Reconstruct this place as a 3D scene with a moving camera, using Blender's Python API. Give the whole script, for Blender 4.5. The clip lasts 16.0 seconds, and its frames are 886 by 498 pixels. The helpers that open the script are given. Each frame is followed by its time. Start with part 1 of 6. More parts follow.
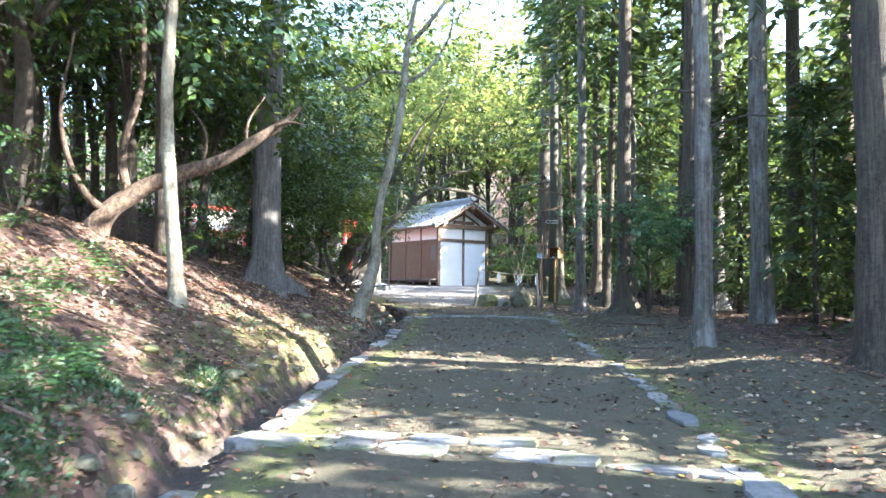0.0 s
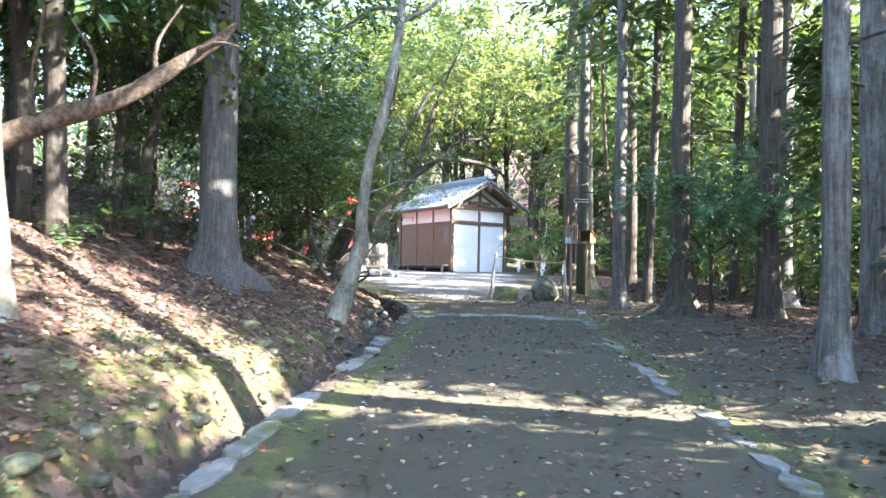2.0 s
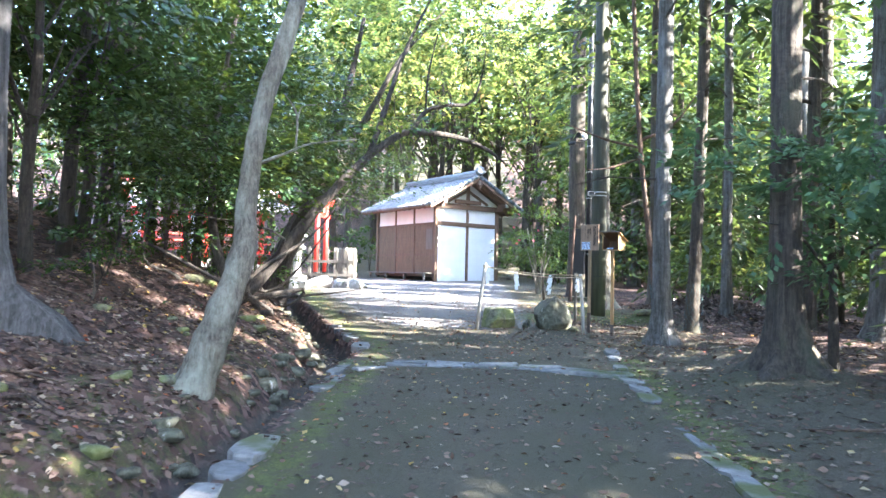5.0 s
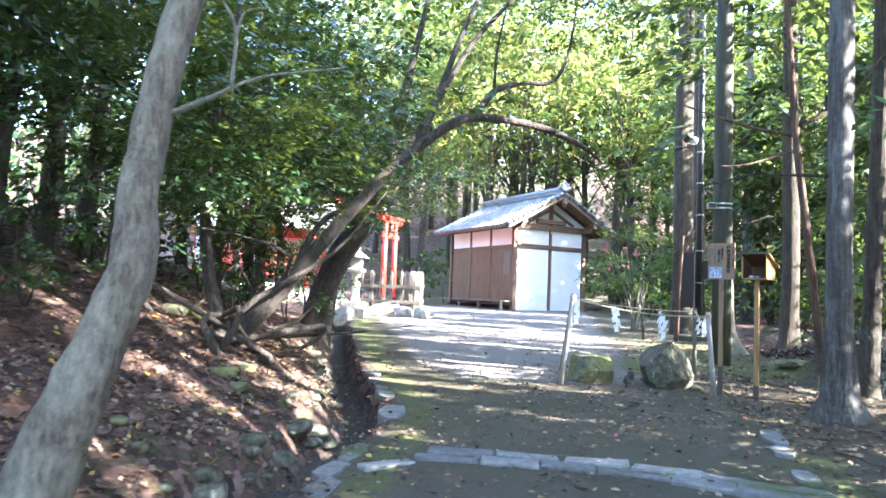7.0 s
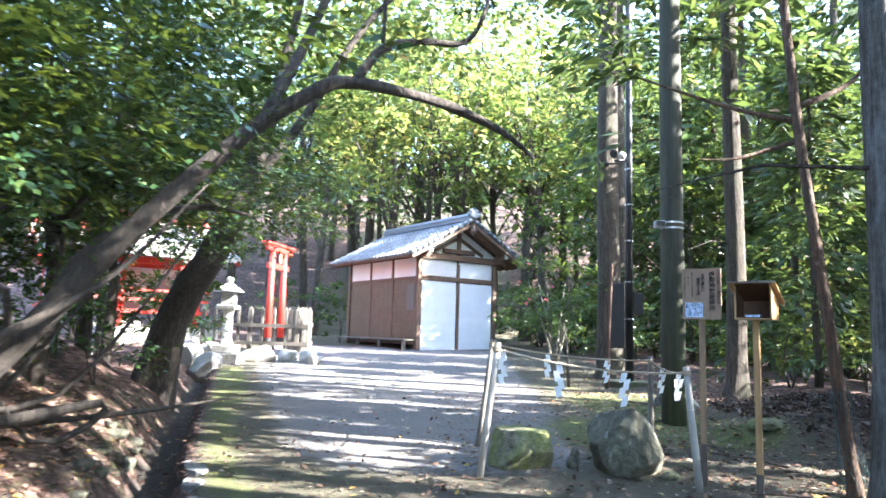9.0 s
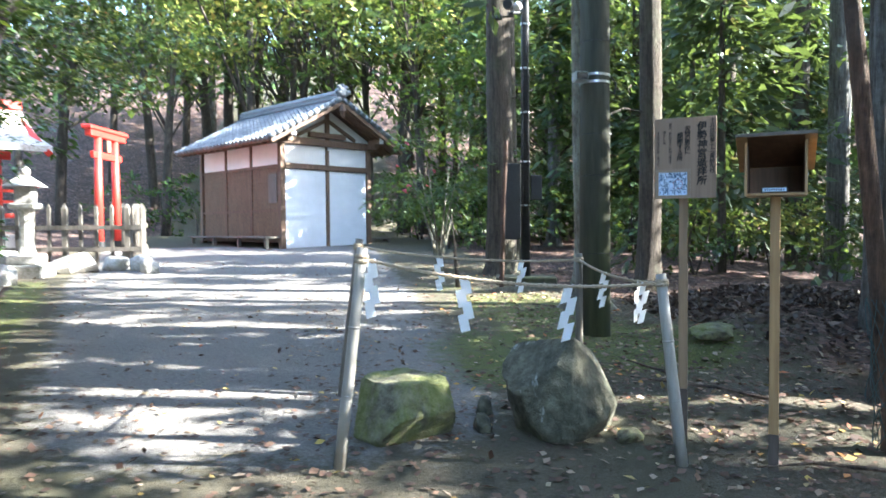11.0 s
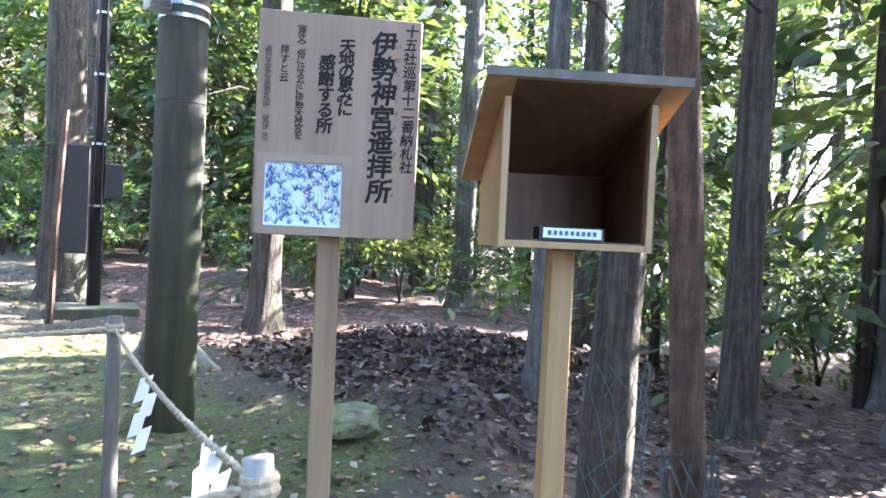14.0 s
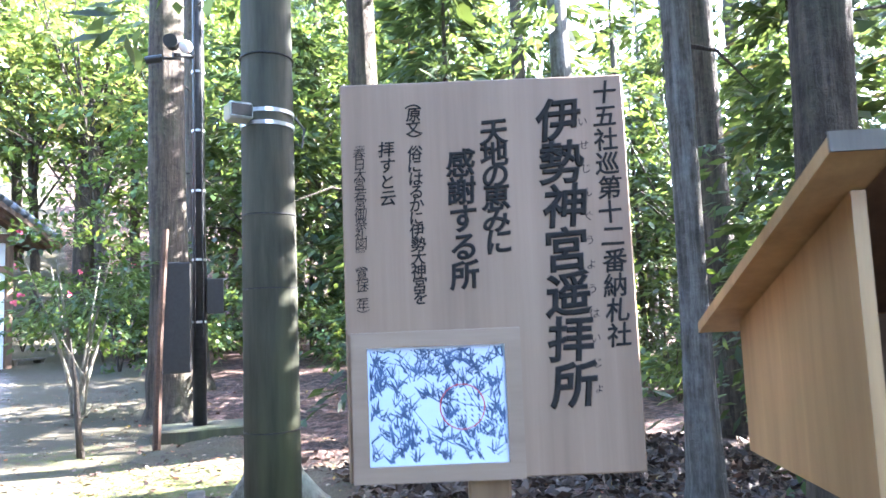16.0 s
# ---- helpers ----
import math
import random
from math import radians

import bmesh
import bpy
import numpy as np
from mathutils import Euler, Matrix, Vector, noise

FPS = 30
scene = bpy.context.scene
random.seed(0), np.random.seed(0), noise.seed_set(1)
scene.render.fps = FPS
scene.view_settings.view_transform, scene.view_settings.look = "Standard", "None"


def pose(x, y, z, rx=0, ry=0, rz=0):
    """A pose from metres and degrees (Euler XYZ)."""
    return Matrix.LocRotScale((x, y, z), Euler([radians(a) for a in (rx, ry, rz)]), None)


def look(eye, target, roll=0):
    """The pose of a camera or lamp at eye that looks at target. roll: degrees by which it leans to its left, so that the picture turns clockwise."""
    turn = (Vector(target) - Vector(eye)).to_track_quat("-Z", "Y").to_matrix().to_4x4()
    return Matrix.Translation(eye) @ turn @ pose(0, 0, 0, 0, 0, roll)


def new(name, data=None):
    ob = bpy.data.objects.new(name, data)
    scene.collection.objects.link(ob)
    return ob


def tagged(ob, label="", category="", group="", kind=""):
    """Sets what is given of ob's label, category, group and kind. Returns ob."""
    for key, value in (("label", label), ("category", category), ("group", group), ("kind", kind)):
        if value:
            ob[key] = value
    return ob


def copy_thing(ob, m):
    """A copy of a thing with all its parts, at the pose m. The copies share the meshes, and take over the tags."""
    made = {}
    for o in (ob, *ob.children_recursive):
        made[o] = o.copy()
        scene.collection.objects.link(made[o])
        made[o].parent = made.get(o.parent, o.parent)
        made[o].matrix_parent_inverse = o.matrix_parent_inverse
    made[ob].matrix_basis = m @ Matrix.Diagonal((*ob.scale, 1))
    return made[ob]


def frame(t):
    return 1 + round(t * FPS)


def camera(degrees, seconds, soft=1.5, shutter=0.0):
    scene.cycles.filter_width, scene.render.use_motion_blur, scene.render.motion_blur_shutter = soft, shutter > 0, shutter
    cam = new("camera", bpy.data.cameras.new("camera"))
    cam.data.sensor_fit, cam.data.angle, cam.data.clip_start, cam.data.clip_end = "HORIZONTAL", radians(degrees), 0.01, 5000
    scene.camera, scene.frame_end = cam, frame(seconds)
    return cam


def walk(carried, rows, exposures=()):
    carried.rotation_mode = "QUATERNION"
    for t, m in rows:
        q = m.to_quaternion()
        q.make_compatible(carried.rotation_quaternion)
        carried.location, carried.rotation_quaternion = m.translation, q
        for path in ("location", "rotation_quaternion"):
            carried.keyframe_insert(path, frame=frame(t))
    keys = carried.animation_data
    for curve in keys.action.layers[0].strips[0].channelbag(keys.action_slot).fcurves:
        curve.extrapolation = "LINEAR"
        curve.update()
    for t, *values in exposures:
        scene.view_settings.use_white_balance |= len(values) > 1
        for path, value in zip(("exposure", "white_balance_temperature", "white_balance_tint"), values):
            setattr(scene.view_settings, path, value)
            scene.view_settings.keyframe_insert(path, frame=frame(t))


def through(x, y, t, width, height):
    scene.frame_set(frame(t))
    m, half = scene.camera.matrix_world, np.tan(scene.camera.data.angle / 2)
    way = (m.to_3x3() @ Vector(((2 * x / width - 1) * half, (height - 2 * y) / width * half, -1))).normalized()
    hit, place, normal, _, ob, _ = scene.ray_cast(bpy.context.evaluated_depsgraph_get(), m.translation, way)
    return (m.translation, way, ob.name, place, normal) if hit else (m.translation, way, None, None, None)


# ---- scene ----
cam = camera(66.0, 16.0, 1.5, 0.35)
PATH = [
    (0, (0.233, -0.731, 1.532), (0.215, 1.266, 1.644), 0.8),
    (0.5, (0.31, 0.077, 1.567), (0.294, 2.076, 1.631), 0.2),
    (1, (0.319, 0.932, 1.561), (0.236, 2.93, 1.587), 0.9),
    (1.5, (0.389, 1.744, 1.64), (0.266, 3.74, 1.606), 0.9),
    (2, (0.412, 2.567, 1.691), (0.343, 4.565, 1.754), 1.2),
    (2.5, (0.456, 3.366, 1.72), (0.413, 5.366, 1.72), 0.2),
    (3, (0.465, 4.22, 1.74), (0.444, 6.219, 1.762), 0.7),
    (3.5, (0.532, 5.105, 1.799), (0.478, 7.103, 1.862), 1.2),
    (4, (0.56, 5.955, 1.829), (0.503, 7.951, 1.934), 1.1),
    (4.2, (0.59, 6.28, 1.874), (0.555, 8.279, 1.947), 1.4),
    (6.5, (0.696, 9.71, 2.004), (0.494, 11.698, 2.083), 1.8),
    (7, (0.72, 10.568, 2.065), (0.434, 12.543, 2.203), 2.4),
    (7.5, (0.647, 11.28, 2.092), (0.399, 13.257, 2.264), 2.8),
    (8, (0.635, 12.072, 2.149), (0.332, 14.036, 2.377), 2.3),
    (8.5, (0.647, 12.825, 2.187), (0.475, 14.808, 2.383), 2.5),
    (9, (0.689, 13.516, 2.235), (0.672, 15.501, 2.481), 1.7),
    (11.5, (1.131, 16.713, 2.282), (1.61, 18.645, 2.09), 0.1),
    (12, (1.338, 17.215, 2.277), (2.008, 19.079, 1.995), 1.0),
    (12.5, (1.54, 17.659, 2.345), (2.452, 19.421, 2.099), 1.4),
    (13, (1.847, 18.028, 2.330), (3.017, 19.644, 2.185), 2.7),
    (13.5, (2.069, 18.316, 2.408), (3.265, 19.915, 2.311), 3.7),
    (14, (2.269, 18.573, 2.442), (3.570, 20.092, 2.412), 2.7),
    (14.5, (2.403, 18.814, 2.491), (3.581, 20.430, 2.509), 1.3),
    (15, (2.514, 18.966, 2.564), (3.633, 20.622, 2.633), -1.0),
    (15.5, (2.544, 19.096, 2.593), (3.627, 20.772, 2.732), -1.4),
    (16, (2.557, 19.177, 2.622), (3.627, 20.856, 2.815), -2.3),
]

EXPOSURES = [(0.0, 3.75, 6300, 10), (0.5, 3.7, 6300, 10), (1.5, 3.85, 6300, 11), (2.0, 4.0, 6300, 11), (2.5, 4.0, 6300, 11), (4.0, 4.25, 6200, 13), (6.5, 4.2, 6100, 13), (7.0, 4.2, 6100, 13), (7.5, 4.1, 6050, 13), (9.0, 3.9, 6050, 12), (11.5, 3.6, 6150, 7), (12.5, 3.95, 6200, 8), (13.0, 4.3, 6100, 12), (14.0, 4.7, 6050, 14), (14.5, 4.95, 6000, 15), (15.0, 4.75, 6000, 16), (16.0, 4.75, 6000, 18)]
walk(cam, [(t, look(eye, target, roll)) for t, eye, target, roll in PATH], EXPOSURES)

# ---- light ----
SUN_EL, SUN_AZ = 33.0, -14.0      # elevation; direction to the sun, degrees from +x towards +y
to_sun = Vector((math.cos(radians(SUN_EL)) * math.cos(radians(SUN_AZ)), math.cos(radians(SUN_EL)) * math.sin(radians(SUN_AZ)), math.sin(radians(SUN_EL))))
world = bpy.data.worlds.new("sky")
world.use_nodes = True
scene.world = world
wn = world.node_tree.nodes
sky = wn.new("ShaderNodeTexSky")
sky.sky_type, sky.sun_disc = "NISHITA", False
sky.sun_elevation, sky.sun_rotation = radians(SUN_EL), radians(90 - SUN_AZ)
wn["Background"].inputs["Strength"].default_value = 0.15
world.node_tree.links.new(sky.outputs[0], wn["Background"].inputs["Color"])
sun = new("sun", bpy.data.lights.new("sun", "SUN"))
sun.data.energy, sun.data.angle, sun.data.color = 4.6, radians(0.53), (1.0, 0.955, 0.87)
sun.matrix_world = look(to_sun * 60, (0, 0, 0))


# ---- materials ----
def material(name):
    m = bpy.data.materials.new(name)
    m.use_nodes = True
    return m, m.node_tree.nodes, m.node_tree.links, m.node_tree.nodes["Principled BSDF"]


def noise_node(n, l, scale, vec=None, detail=4.0, rough=0.6):
    t = n.new("ShaderNodeTexNoise")
    t.inputs["Scale"].default_value, t.inputs["Detail"].default_value, t.inputs["Roughness"].default_value = scale, detail, rough
    if vec is not None:
        l.new(vec, t.inputs["Vector"])
    return t.outputs["Fac"]


def ramp_node(n, l, fac, stops):
    r = n.new("ShaderNodeValToRGB")
    while len(r.color_ramp.elements) < len(stops):
        r.color_ramp.elements.new(0.5)
    for e, (p, c) in zip(r.color_ramp.elements, stops):
        e.position, e.color = p, (*c, 1)
    l.new(fac, r.inputs[0])
    return r.outputs["Color"]


def mix_node(n, l, fac, a, b):
    m = n.new("ShaderNodeMix")
    m.data_type = "RGBA"
    for k, v in ((0, fac), (6, a), (7, b)):
        if hasattr(v, "is_output"):
            l.new(v, m.inputs[k])
        else:
            m.inputs[k].default_value = v if k == 0 else (*v, 1)
    return m.outputs[2]


def step_node(n, l, fac, lo, hi):
    m = n.new("ShaderNodeMapRange")
    m.inputs["From Min"].default_value, m.inputs["From Max"].default_value = lo, hi
    l.new(fac, m.inputs["Value"])
    return m.outputs["Result"]


def bump_node(n, l, height, bsdf, strength=0.5, distance=0.02):
    b = n.new("ShaderNodeBump")
    b.inputs["Strength"].default_value, b.inputs["Distance"].default_value = strength, distance
    l.new(height, b.inputs["Height"])
    l.new(b.outputs[0], bsdf.inputs["Normal"])


def surface(name, dark, light, scale, rough=0.8, bump=0.4, dist=0.01, stretch=(1, 1, 1), stain=None, stain_scale=1.2, stain_at=(0.52, 0.7), metallic=0.0, world_space=False):
    """A surface with fine grain between two colours and, if wanted, larger stains of a third."""
    m, n, l, b = material(name)
    mp = n.new("ShaderNodeMapping")
    mp.inputs["Scale"].default_value = stretch
    if world_space:
        l.new(n.new("ShaderNodeNewGeometry").outputs["Position"], mp.inputs[0])
    else:
        l.new(n.new("ShaderNodeTexCoord").outputs["Object"], mp.inputs[0])
    v = mp.outputs[0]
    fine = noise_node(n, l, scale, v, 6, 0.65)
    col = ramp_node(n, l, fine, [(0.3, dark), (0.7, light)])
    if stain:
        col = mix_node(n, l, step_node(n, l, noise_node(n, l, stain_scale, v, 5, 0.6), *stain_at), col, stain)
    l.new(col, b.inputs["Base Color"])
    b.inputs["Roughness"].default_value = rough
    b.inputs["Metallic"].default_value = metallic
    bump_node(n, l, fine, b, bump, dist)
    return m


def bark(name, dark, light, stain, stain_at=(0.55, 0.72), fissure=24, squash=0.07, stain_scale=2.0):
    """Bark with long upright fissures, mottled at a larger scale, with lichen or moss patches."""
    m, n, l, b = material(name)
    co = n.new("ShaderNodeTexCoord").outputs["Object"]
    mp = n.new("ShaderNodeMapping")
    mp.inputs["Scale"].default_value = (1, 1, squash)
    l.new(co, mp.inputs[0])
    fine = noise_node(n, l, fissure, mp.outputs[0], 8, 0.75)
    flake = noise_node(n, l, 16, co, 5, 0.7)
    col = ramp_node(n, l, fine, [(0.36, tuple(0.35 * c for c in dark)), (0.46, dark), (0.64, light)])
    mp2 = n.new("ShaderNodeMapping")
    mp2.inputs["Scale"].default_value = (1, 1, 0.4)
    l.new(co, mp2.inputs[0])
    patch = noise_node(n, l, stain_scale, mp2.outputs[0], 8, 0.72)
    col = mix_node(n, l, step_node(n, l, patch, *stain_at), col, stain)
    blot = mix_node(n, l, step_node(n, l, flake, 0.42, 0.68), tuple(0.55 * c for c in dark), light)
    col = mix_node(n, l, 0.3, col, blot)
    l.new(col, b.inputs["Base Color"])
    b.inputs["Roughness"].default_value = 0.92
    h = n.new("ShaderNodeMath")
    h.operation = "ADD"
    l.new(fine, h.inputs[0])
    l.new(flake, h.inputs[1])
    bump_node(n, l, h.outputs[0], b, 0.9, 0.03)
    return m


def leaf_material(name, stops, through=0.45, rough=0.45, tint=0.45):
    """Leaves: each one its own shade, lets light through."""
    m, n, l, b = material(name)
    rnd = n.new("ShaderNodeNewGeometry").outputs["Random Per Island"]
    col = ramp_node(n, l, rnd, stops)
    l.new(col, b.inputs["Base Color"])
    b.inputs["Roughness"].default_value = rough
    tr = n.new("ShaderNodeBsdfTranslucent")
    warm = mix_node(n, l, tint, col, (0.25, 0.30, 0.02))
    l.new(warm, tr.inputs["Color"])
    mx = n.new("ShaderNodeMixShader")
    mx.inputs[0].default_value = through
    l.new(b.outputs[0], mx.inputs[1])
    l.new(tr.outputs[0], mx.inputs[2])
    l.new(mx.outputs[0], n["Material Output"].inputs["Surface"])
    return m


def ground_material():
    """Trodden gravelly earth, leaf litter and moss, blended by the masks that the sheet carries."""
    m, n, l, b = material("forest_ground")
    pos = n.new("ShaderNodeNewGeometry").outputs["Position"]
    att = n.new("ShaderNodeAttribute")
    att.attribute_name = "cover"
    sep = n.new("ShaderNodeSeparateColor")
    l.new(att.outputs["Color"], sep.inputs[0])
    big = noise_node(n, l, 0.9, pos, 5)
    mid = noise_node(n, l, 5.0, pos, 6, 0.7)
    fine = noise_node(n, l, 45.0, pos, 6, 0.75)
    vor = n.new("ShaderNodeTexVoronoi")
    vor.inputs["Scale"].default_value = 12.0
    l.new(pos, vor.inputs["Vector"])
    vcol = n.new("ShaderNodeSeparateColor")
    l.new(vor.outputs["Color"], vcol.inputs[0])
    litter = ramp_node(n, l, vcol.outputs[0], [(0.0, (0.022, 0.012, 0.010)), (0.35, (0.07, 0.036, 0.027)), (0.7, (0.13, 0.07, 0.053)), (1.0, (0.24, 0.155, 0.125))])
    litter = mix_node(n, l, step_node(n, l, mid, 0.45, 0.7), litter, (0.03, 0.021, 0.016))
    earth = ramp_node(n, l, fine, [(0.3, (0.044, 0.036, 0.024)), (0.55, (0.095, 0.079, 0.053)), (0.75, (0.18, 0.153, 0.11))])
    earth = mix_node(n, l, step_node(n, l, big, 0.35, 0.65), earth, (0.07, 0.064, 0.034))
    gravel = ramp_node(n, l, fine, [(0.3, (0.09, 0.083, 0.076)), (0.55, (0.20, 0.184, 0.17)), (0.75, (0.34, 0.32, 0.295))])
    moss = ramp_node(n, l, fine, [(0.3, (0.022, 0.036, 0.009)), (0.7, (0.165, 0.175, 0.042))])
    wet = ramp_node(n, l, fine, [(0.3, (0.02, 0.018, 0.015)), (0.7, (0.085, 0.07, 0.055))])

    def add_noise(x, lo, hi):
        a = n.new("ShaderNodeMath")
        a.operation = "ADD"
        l.new(x, a.inputs[0])
        l.new(mid, a.inputs[1])
        return step_node(n, l, a.outputs[0], lo, hi)

    col = mix_node(n, l, add_noise(sep.outputs[0], 0.9, 1.1), litter, earth)
    col = mix_node(n, l, add_noise(sep.outputs[2], 0.95, 1.15), col, gravel)
    col = mix_node(n, l, add_noise(sep.outputs[1], 0.95, 1.2), col, moss)
    dry = n.new("ShaderNodeMath")
    dry.operation = "SUBTRACT"
    dry.inputs[0].default_value = 1.0
    l.new(att.outputs["Alpha"], dry.inputs[1])
    col = mix_node(n, l, add_noise(dry.outputs[0], 0.8, 1.2), col, wet)
    l.new(col, b.inputs["Base Color"])
    b.inputs["Roughness"].default_value = 0.92
    h = n.new("ShaderNodeMath")
    h.operation = "ADD"
    l.new(mid, h.inputs[0])
    l.new(fine, h.inputs[1])
    bump_node(n, l, h.outputs[0], b, 0.85, 0.04)
    return m


def random_surface(name, stops, scale, rough=0.85, bump=0.5, moss=None, moss_at=(0.55, 0.7)):
    """Pieces of one kind, each in its own shade by Object Info's Random."""
    m, n, l, b = material(name)
    rnd = n.new("ShaderNodeObjectInfo").outputs["Random"]
    pos = n.new("ShaderNodeNewGeometry").outputs["Position"]
    col = ramp_node(n, l, rnd, stops)
    fine = noise_node(n, l, scale, pos, 6, 0.7)
    dark = n.new("ShaderNodeMix")
    dark.data_type, dark.blend_type = "RGBA", "MULTIPLY"
    dark.inputs[0].default_value = 1.0
    l.new(col, dark.inputs[6])
    l.new(ramp_node(n, l, fine, [(0.25, (0.45, 0.45, 0.45)), (0.75, (1.25, 1.25, 1.25))]), dark.inputs[7])
    col = dark.outputs[2]
    if moss:
        col = mix_node(n, l, step_node(n, l, noise_node(n, l, scale * 0.12, pos, 6), *moss_at), col, moss)
    l.new(col, b.inputs["Base Color"])
    b.inputs["Roughness"].default_value = rough
    bump_node(n, l, fine, b, bump, 0.015)
    return m


def plaster_gloss(name, colour, rough):
    m, n, l, b = material(name)
    co = n.new("ShaderNodeTexCoord").outputs["Object"]
    f = noise_node(n, l, 2.2, co, 5)
    l.new(ramp_node(n, l, f, [(0.3, tuple(0.9 * c for c in colour)), (0.7, colour)]), b.inputs["Base Color"])
    b.inputs["Roughness"].default_value = rough
    bump_node(n, l, noise_node(n, l, 60, co), b, 0.05, 0.002)
    return m


GROUND = ground_material()
BARK_CEDAR = bark("cedar_bark", (0.04, 0.03, 0.022), (0.12, 0.096, 0.072), (0.075, 0.085, 0.048), (0.5, 0.7))
BARK_PALE = bark("lichen_cedar_bark", (0.07, 0.062, 0.052), (0.19, 0.178, 0.16), (0.31, 0.325, 0.33), (0.5, 0.72))
BARK_GREY = bark("grey_cedar_bark", (0.06, 0.055, 0.052), (0.155, 0.148, 0.142), (0.30, 0.32, 0.33), (0.6, 0.72))
BARK_RED = bark("stripped_cedar_bark", (0.075, 0.045, 0.03), (0.21, 0.13, 0.085), (0.09, 0.075, 0.06), (0.5, 0.75))
BARK_SMOOTH = bark("smooth_lichen_bark", (0.12, 0.10, 0.075), (0.26, 0.235, 0.185), (0.37, 0.37, 0.29), (0.46, 0.62), 30, 0.3, 2.6)
BARK_DARK = bark("dark_broadleaf_bark", (0.035, 0.028, 0.022), (0.09, 0.072, 0.057), (0.14, 0.112, 0.09), (0.6, 0.76), 26, 0.2, 2.2)
DEAD_WOOD = bark("weathered_dead_wood", (0.05, 0.033, 0.024), (0.19, 0.13, 0.09), (0.36, 0.28, 0.21), (0.58, 0.68), 20, 0.6, 2.2)
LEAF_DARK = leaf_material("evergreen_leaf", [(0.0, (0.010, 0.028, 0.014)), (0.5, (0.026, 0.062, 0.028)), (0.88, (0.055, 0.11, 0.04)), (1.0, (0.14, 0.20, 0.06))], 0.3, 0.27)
# paler leaf for the grove side; part of its brightness stands in for sunlight
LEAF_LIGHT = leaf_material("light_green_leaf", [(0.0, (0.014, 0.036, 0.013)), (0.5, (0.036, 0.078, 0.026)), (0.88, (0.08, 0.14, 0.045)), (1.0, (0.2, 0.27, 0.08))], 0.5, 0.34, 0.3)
LEAF_SOFT = leaf_material("soft_needle_spray", [(0.0, (0.04, 0.095, 0.05)), (0.6, (0.085, 0.175, 0.085)), (1.0, (0.15, 0.24, 0.11))], 0.45, 0.5, 0.15)
LEAF_CEDAR = leaf_material("cedar_needle", [(0.0, (0.018, 0.04, 0.02)), (0.6, (0.045, 0.082, 0.036)), (0.95, (0.10, 0.145, 0.055)), (1.0, (0.18, 0.10, 0.06))], 0.42, 0.5, 0.25)
LEAF_YELLOW = leaf_material("maple_leaf", [(0.0, (0.05, 0.09, 0.03)), (0.4, (0.13, 0.18, 0.055)), (0.8, (0.30, 0.33, 0.09)), (0.95, (0.46, 0.42, 0.12)), (1.0, (0.46, 0.26, 0.11))], 0.62, 0.5, 0.15)
LEAF_FERN = leaf_material("fern_frond", [(0.0, (0.03, 0.08, 0.03)), (0.6, (0.06, 0.14, 0.05)), (1.0, (0.10, 0.20, 0.06))], 0.4, 0.5)
LEAF_LITTER = leaf_material("fallen_leaf", [(0.0, (0.04, 0.022, 0.015)), (0.5, (0.105, 0.057, 0.038)), (0.78, (0.18, 0.11, 0.072)), (0.92, (0.34, 0.27, 0.2)), (0.97, (0.42, 0.29, 0.06)), (1.0, (0.36, 0.07, 0.035))], 0.12, 0.7, 0.0)
LEAF_ROT = leaf_material("rotting_leaf", [(0.0, (0.02, 0.012, 0.009)), (0.6, (0.06, 0.036, 0.026)), (0.92, (0.12, 0.08, 0.06)), (1.0, (0.25, 0.19, 0.15))], 0.05, 0.6, 0.0)
COVER_LEAF = leaf_material("ground_cover_leaf", [(0.0, (0.012, 0.04, 0.024)), (0.6, (0.035, 0.08, 0.042)), (1.0, (0.08, 0.13, 0.06))], 0.25, 0.5)
STONE = random_surface("edging_stone", [(0.0, (0.13, 0.13, 0.13)), (0.6, (0.20, 0.197, 0.192)), (1.0, (0.29, 0.275, 0.25))], 14, 0.85, 0.9, (0.075, 0.085, 0.03), (0.5, 0.64))
BOULDER = bark("mossy_boulder", (0.11, 0.10, 0.066), (0.29, 0.275, 0.19), (0.15, 0.17, 0.04), (0.42, 0.56), 6, 1.0, 3.0)
BOULDER_LICHEN = bark("lichen_boulder", (0.065, 0.063, 0.042), (0.165, 0.16, 0.112), (0.42, 0.42, 0.39), (0.6, 0.635), 6, 1.0, 2.6)
TIMBER = surface("aged_brown_timber", (0.085, 0.05, 0.033), (0.175, 0.108, 0.07), 14, 0.7, 0.3, 0.004, (1, 1, 0.15))
LATTICE = surface("reddish_lattice_timber", (0.08, 0.052, 0.03), (0.165, 0.11, 0.064), 14, 0.7, 0.3, 0.004, (1, 1, 0.15))
GREY_WOOD = surface("weathered_grey_wood", (0.09, 0.077, 0.063), (0.2, 0.178, 0.15), 16, 0.85, 0.5, 0.004, (1, 1, 0.1), (0.12, 0.10, 0.085), 3.0)
SIGN_WOOD = surface("planed_sign_board", (0.2, 0.13, 0.085), (0.285, 0.195, 0.132), 30, 0.6, 0.12, 0.001, (1, 1, 0.04), (0.27, 0.17, 0.11), 5.0, (0.62, 0.8))
# dark brown box inside; the shade in there is part of this colour
BOX_SHADE = surface("shade_dark_board", (0.065, 0.031, 0.015), (0.14, 0.072, 0.037), 26, 0.6, 0.15, 0.001, (1, 1, 0.06))
